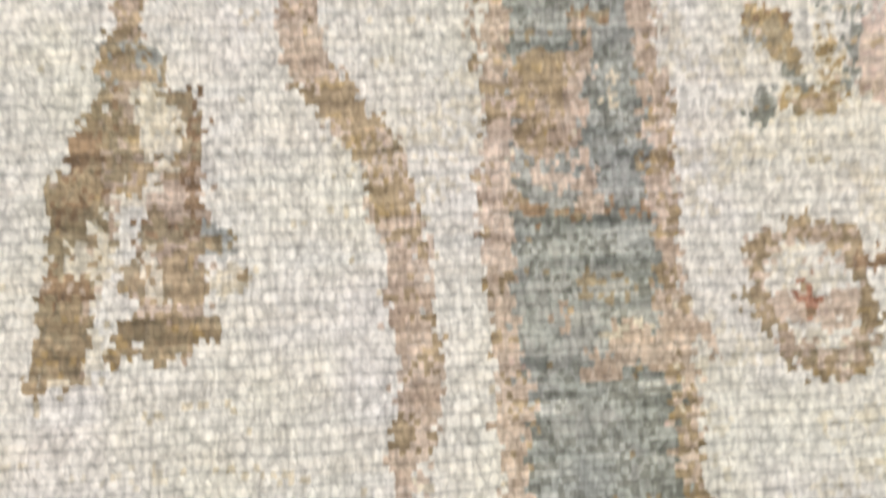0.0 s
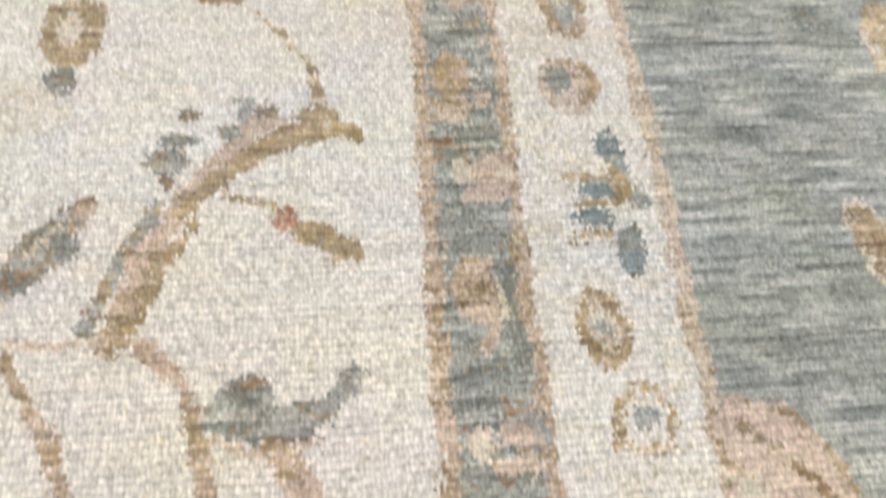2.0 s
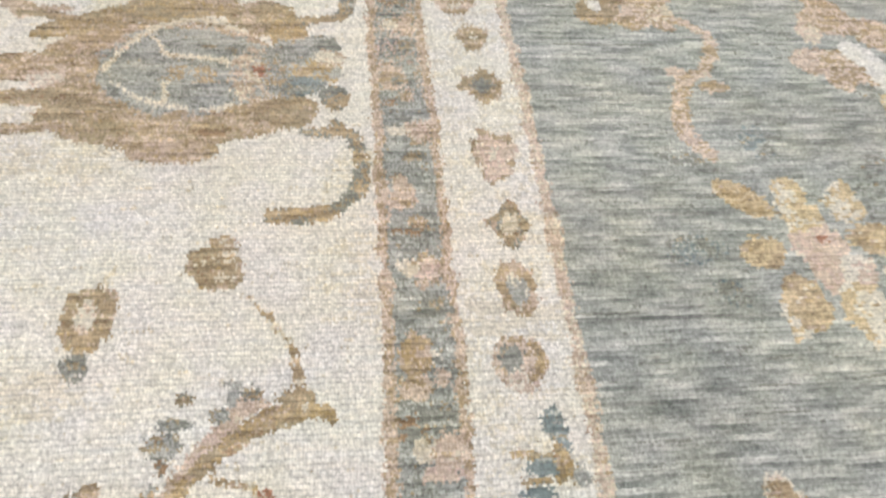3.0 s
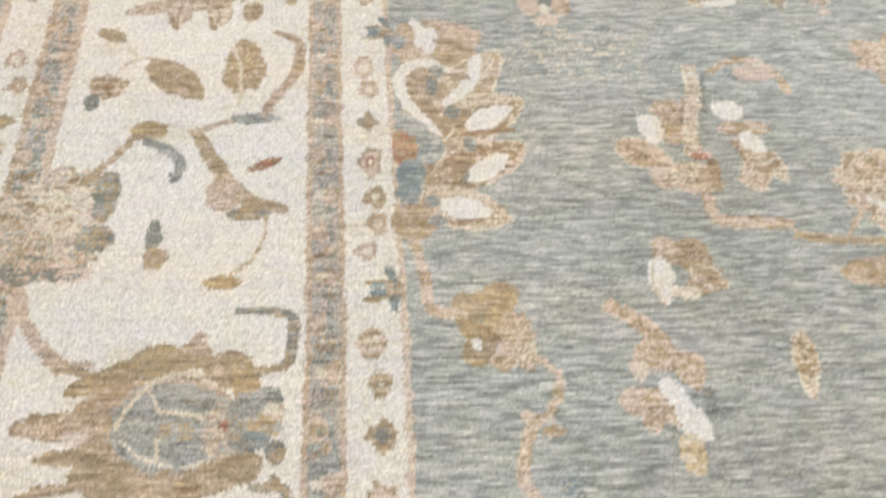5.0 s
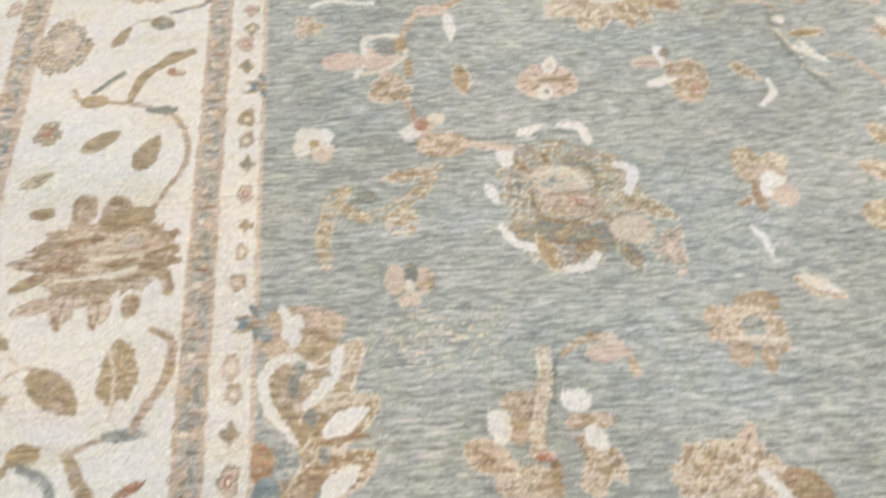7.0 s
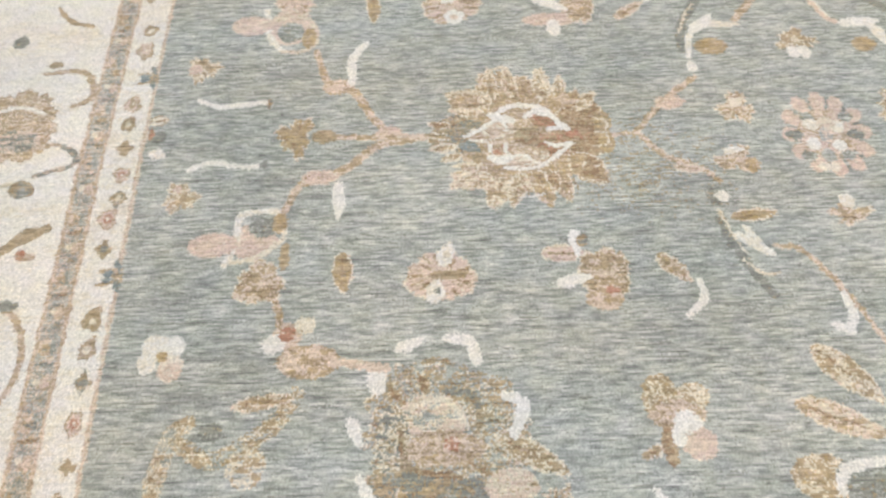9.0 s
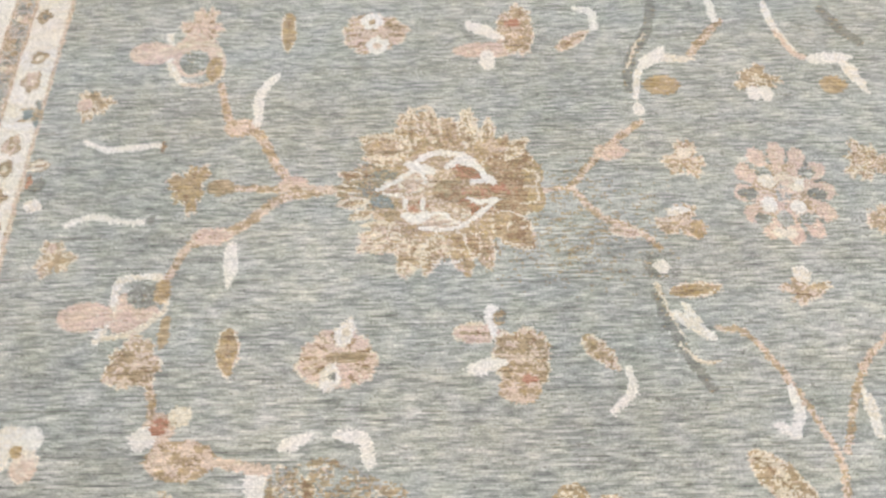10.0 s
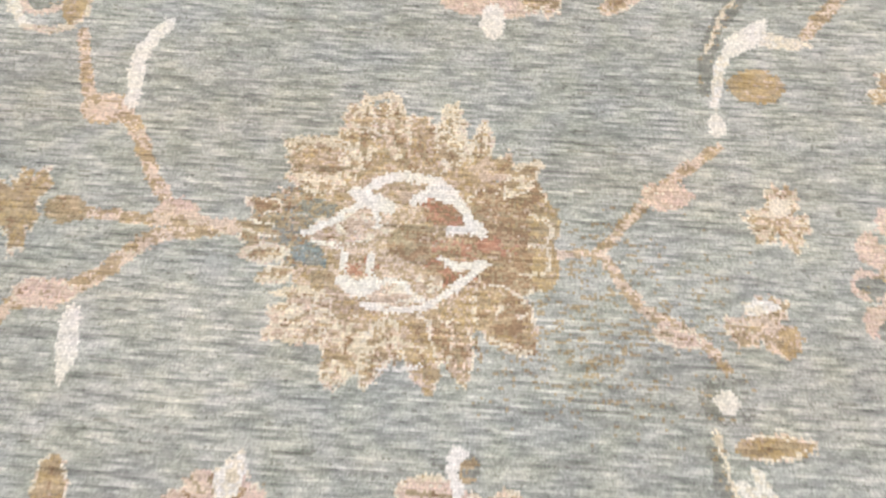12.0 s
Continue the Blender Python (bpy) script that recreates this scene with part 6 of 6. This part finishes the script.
border_flower(0.2344, 2.7437, 0.0178, 0.0194, "flower", ("camel", "olive"), "straw")
border_flower(0.232, 2.6794, 0.0175, 0.0218, "flower", ("peach", "tan"), "rose")
border_flower(0.219, 2.8621, 0.0184, 0.0242, "star", ("olive", "camel"), "slate")
border_flower(0.232, 2.5175, 0.0178, 0.0255, "flower", ("peach", "rose"), "camel")
border_flower(-0.2797, 1.6514, 0.0149, 0.0256, "star", ("olive", "camel"), "camel")
border_flower(-0.2952, 1.5988, 0.0146, 0.0246, "flower", ("rose", "tan"), "tan")
border_flower(-0.2885, 1.4387, 0.0171, 0.0217, "flower", ("peach", "rose"), "cream")
border_flower(-0.2741, 1.3832, 0.0168, 0.0208, "flower", ("tan", "camel"), "camel")
border_flower(-0.2768, 1.3076, 0.0179, 0.0152, "star", ("olive", "camel"), "gold")
border_flower(-0.2742, 1.2527, 0.0111, 0.0228, "flower", ("rose", "peach"), "rust")
border_flower(-0.3092, 2.0103, 0.0163, 0.0274, "star", ("olive", "camel"), "camel")
border_flower(-0.2976, 1.956, 0.0183, 0.0231, "flower", ("rose", "peach"), "rose")
border_flower(-0.2956, 2.3611, 0.018, 0.028, "flower", ("peach", "rose"), "tan")
star_flower(0.2833, 0.9997)
star_flower(0.2805, 1.5017)
star_flower(0.2671, 2.0798)
star_flower(0.253, 2.5914)

motif("star_flower", "blue and camel star flower crossing the cream border")
vine(0.0044, ("gold", "camel"), (0.2558, 0.4588), (0.2695, 0.4576), (0.2800, 0.4558))
oval(0.2843, 0.4512, 0.0074, 0.0148, ("camel", "gold", "olive"))
vine(0.0040, ("camel", "gold"), (0.2550, 0.4195), (0.2761, 0.4213))
vine(0.0032, "camel", (0.2604, 0.4414), (0.2785, 0.4407))
oval(0.2705, 0.4496, 0.0104, 0.0059, "teal")
oval(0.2683, 0.4319, 0.0107, 0.0067, ("teal", "grey"))
leaf(0.2822, 0.4910, 0.2908, 0.4584, 0.0144, ("teal", "slate"))
oval(0.2949, 0.4429, 0.0052, 0.0073, "grey")
leaf(0.2855, 0.4278, 0.2818, 0.3941, 0.0167, ("teal", "slate"))
oval(0.2979, 0.4286, 0.0024, 0.0092, "ivory")

motif("border_flower", "camel and straw blossom with a teal heart in the cream border")
oval(0.2721, 0.3238, 0.0152, 0.0166, ("straw", "peach", "gold", "cream"))
oval(0.2726, 0.3237, 0.0110, 0.0118, ("cream", "ivory"))
oval(0.2735, 0.3242, 0.0065, 0.0054, ("teal", "grey"))
oval(0.2565, 0.3187, 0.0031, 0.0079, ("gold", "camel"))
oval(0.2829, 0.3170, 0.0026, 0.0058, ("gold", "camel"))
oval(0.2739, 0.3377, 0.0027, 0.0028, "gold")

motif("border_flower", "gold oval ring with a grey heart in the cream border")
oval(0.2615, 0.3699, 0.0127, 0.0204, ("gold", "camel", "camel"))
oval(0.2616, 0.3705, 0.0075, 0.0132, ("cream", "peach"))
oval(0.2618, 0.3714, 0.0069, 0.0027, ("grey", "slate"))
oval(0.2590, 0.3549, 0.0027, 0.0029, ("peach", "tan"))

motif("border_flower", "camel blossom with a slate heart in the cream border")
oval(0.2700, 0.5225, 0.0172, 0.0215, ("camel", "peach", "tan"))
oval(0.2691, 0.5079, 0.0084, 0.0083, ("cream", "peach"))
oval(0.2653, 0.5243, 0.0082, 0.0103, "slate")
vine(0.0047, ("camel", "gold"), (0.2806, 0.5352), (0.2836, 0.5222), (0.2740, 0.5078))


# ---- knots into meshes: one mesh for each motif, children of the rug ----
rug = tagged(new("rug"), "hand-knotted wool rug, blue-grey field with ivory floral border", "rug")

bm = bmesh.new()
box(bm, LEFT + 0.004, RIGHT - 0.004, BOTTOM + 0.004, FAR - 0.004, 0.0, PILE - 0.004)
part("backing", bm, WARP_MAT, rug, "cotton warp and weft backing")
for xa, xb in ((LEFT - 0.006, LEFT + 0.004), (RIGHT - 0.004, RIGHT + 0.006)):
    bm = bmesh.new()
    box(bm, xa, xb, BOTTOM, FAR, 0.0, PILE)
    bmesh.ops.bevel(bm, geom=bm.edges[:], offset=0.003, segments=2, affect="EDGES")
    part("selvedge", bm, WOOL[DYE_NAMES.index("slate")], rug, "overcast slate wool selvedge")

NX, NY = len(CX), len(CY)
VX, VY = np.meshgrid(GX, GY)
swell = 0.0022 * (lattice(VX, VY, 2.3, 0.9, 11) - 0.5) + 0.0012 * (lattice(VX, VY, 14, 14, 12) - 0.5)
tuft = lattice(VX, VY, 1.1 / KNOT_X, 1.1 / KNOT_Y, 13) - 0.5
close = np.clip((0.60 - VY) / 0.2, 0, 1) * np.clip((0.55 - VX) / 0.1, 0, 1)
VZ = PILE + swell + (0.0014 + 0.0016 * close) * tuft + 0.0008 * (rng.random(VX.shape) - 0.5)
VX = VX + 0.0007 * (rng.random(VX.shape) - 0.5)
VY = VY + 0.0008 * (rng.random(VX.shape) - 0.5)
GRID = np.stack([VX, VY, VZ], -1).reshape(-1, 3)
LOW = np.arange(NX * NY) // NX * (NX + 1) + np.arange(NX * NY) % NX
CORNERS = np.stack([LOW, LOW + 1, LOW + NX + 2, LOW + NX + 1], -1)

# a stray knot counts to the motif that surrounds it
for _ in range(3):
    kept = np.zeros(OWN.shape, np.int8)
    kept[1:] += OWN[1:] == OWN[:-1]
    kept[:-1] += OWN[1:] == OWN[:-1]
    kept[:, 1:] += OWN[:, 1:] == OWN[:, :-1]
    kept[:, :-1] += OWN[:, 1:] == OWN[:, :-1]
    OWN[:, 1:] = np.where(kept[:, 1:] < 2, OWN[:, :-1], OWN[:, 1:])

def find(root, i):
    while root[i] != i:
        root[i] = root[root[i]]
        i = root[i]
    return i


def connected():
    """Number the connected patches of knots, found from runs along the rows."""
    cut = np.ones(OWN.shape, bool)
    cut[:, 1:] = OWN[:, 1:] != OWN[:, :-1]
    run = (np.cumsum(cut) - 1).reshape(OWN.shape)
    joined = OWN[1:] == OWN[:-1]
    pairs = np.unique(np.stack([run[:-1][joined], run[1:][joined]], -1), axis=0)
    root = list(range(int(run.max()) + 1))
    for i, j in pairs.tolist():
        i, j = find(root, i), find(root, j)
        if i != j:
            root[max(i, j)] = min(i, j)
    return cut, run, np.array([find(root, i) for i in range(len(root))])[run].ravel()


# crumbs of a motif, cut off from it, count to the motif beside them
for _ in range(4):
    cut, run, PATCH = connected()
    size = np.bincount(PATCH)
    largest = np.zeros(len(PARTS), int)
    np.maximum.at(largest, OWN.ravel(), size[PATCH])
    crumb = ((size[PATCH] < 24) & (size[PATCH] < largest[OWN.ravel()])).reshape(OWN.shape)
    beside = np.concatenate([OWN[:, :1], OWN[:, :-1]], 1)[cut]
    OWN[crumb] = beside[run[crumb]]
PATCH = connected()[2]
own, dyes = OWN.ravel(), DYE.ravel()
order = np.argsort(own, kind="stable")
bounds = np.searchsorted(own[order], np.arange(len(PARTS) + 1))


def knots(name, label, cells, parent):
    """A mesh of knots, with a material for each dye in it."""
    used, corner = np.unique(CORNERS[cells], return_inverse=True)
    kinds, slot = np.unique(dyes[cells], return_inverse=True)
    data = bpy.data.meshes.new(name)
    data.vertices.add(len(used))
    data.vertices.foreach_set("co", GRID[used].ravel())
    data.loops.add(4 * len(cells))
    data.loops.foreach_set("vertex_index", corner.ravel().astype(np.int32))
    data.polygons.add(len(cells))
    data.polygons.foreach_set("loop_start", (4 * np.arange(len(cells))).astype(np.int32))
    data.polygons.foreach_set("material_index", slot.astype(np.int32))
    data.polygons.foreach_set("use_smooth", np.ones(len(cells), bool))
    data.update(calc_edges=True)
    for d in kinds:
        data.materials.append(WOOL[d])
    ob = new(name, data)
    ob.parent = parent
    if label:
        ob["label"] = label
    return ob


bases = {}
for n, (group, name) in enumerate(PARTS):
    cells = order[bounds[n]:bounds[n + 1]]
    if not len(cells):
        continue
    kinds, which, count = np.unique(PATCH[cells], return_inverse=True, return_counts=True)
    main = int(count.argmax())
    apart = [k for k in range(len(kinds)) if k != main and count[k] >= 24]
    patches = [cells[~np.isin(which, apart)]] + [cells[which == k] for k in apart]
    for patch in patches:
        if group in bases:
            knots(name, "", patch, bases[group])
        else:
            bases[group] = knots(*MOTIFS[group], patch, rug)
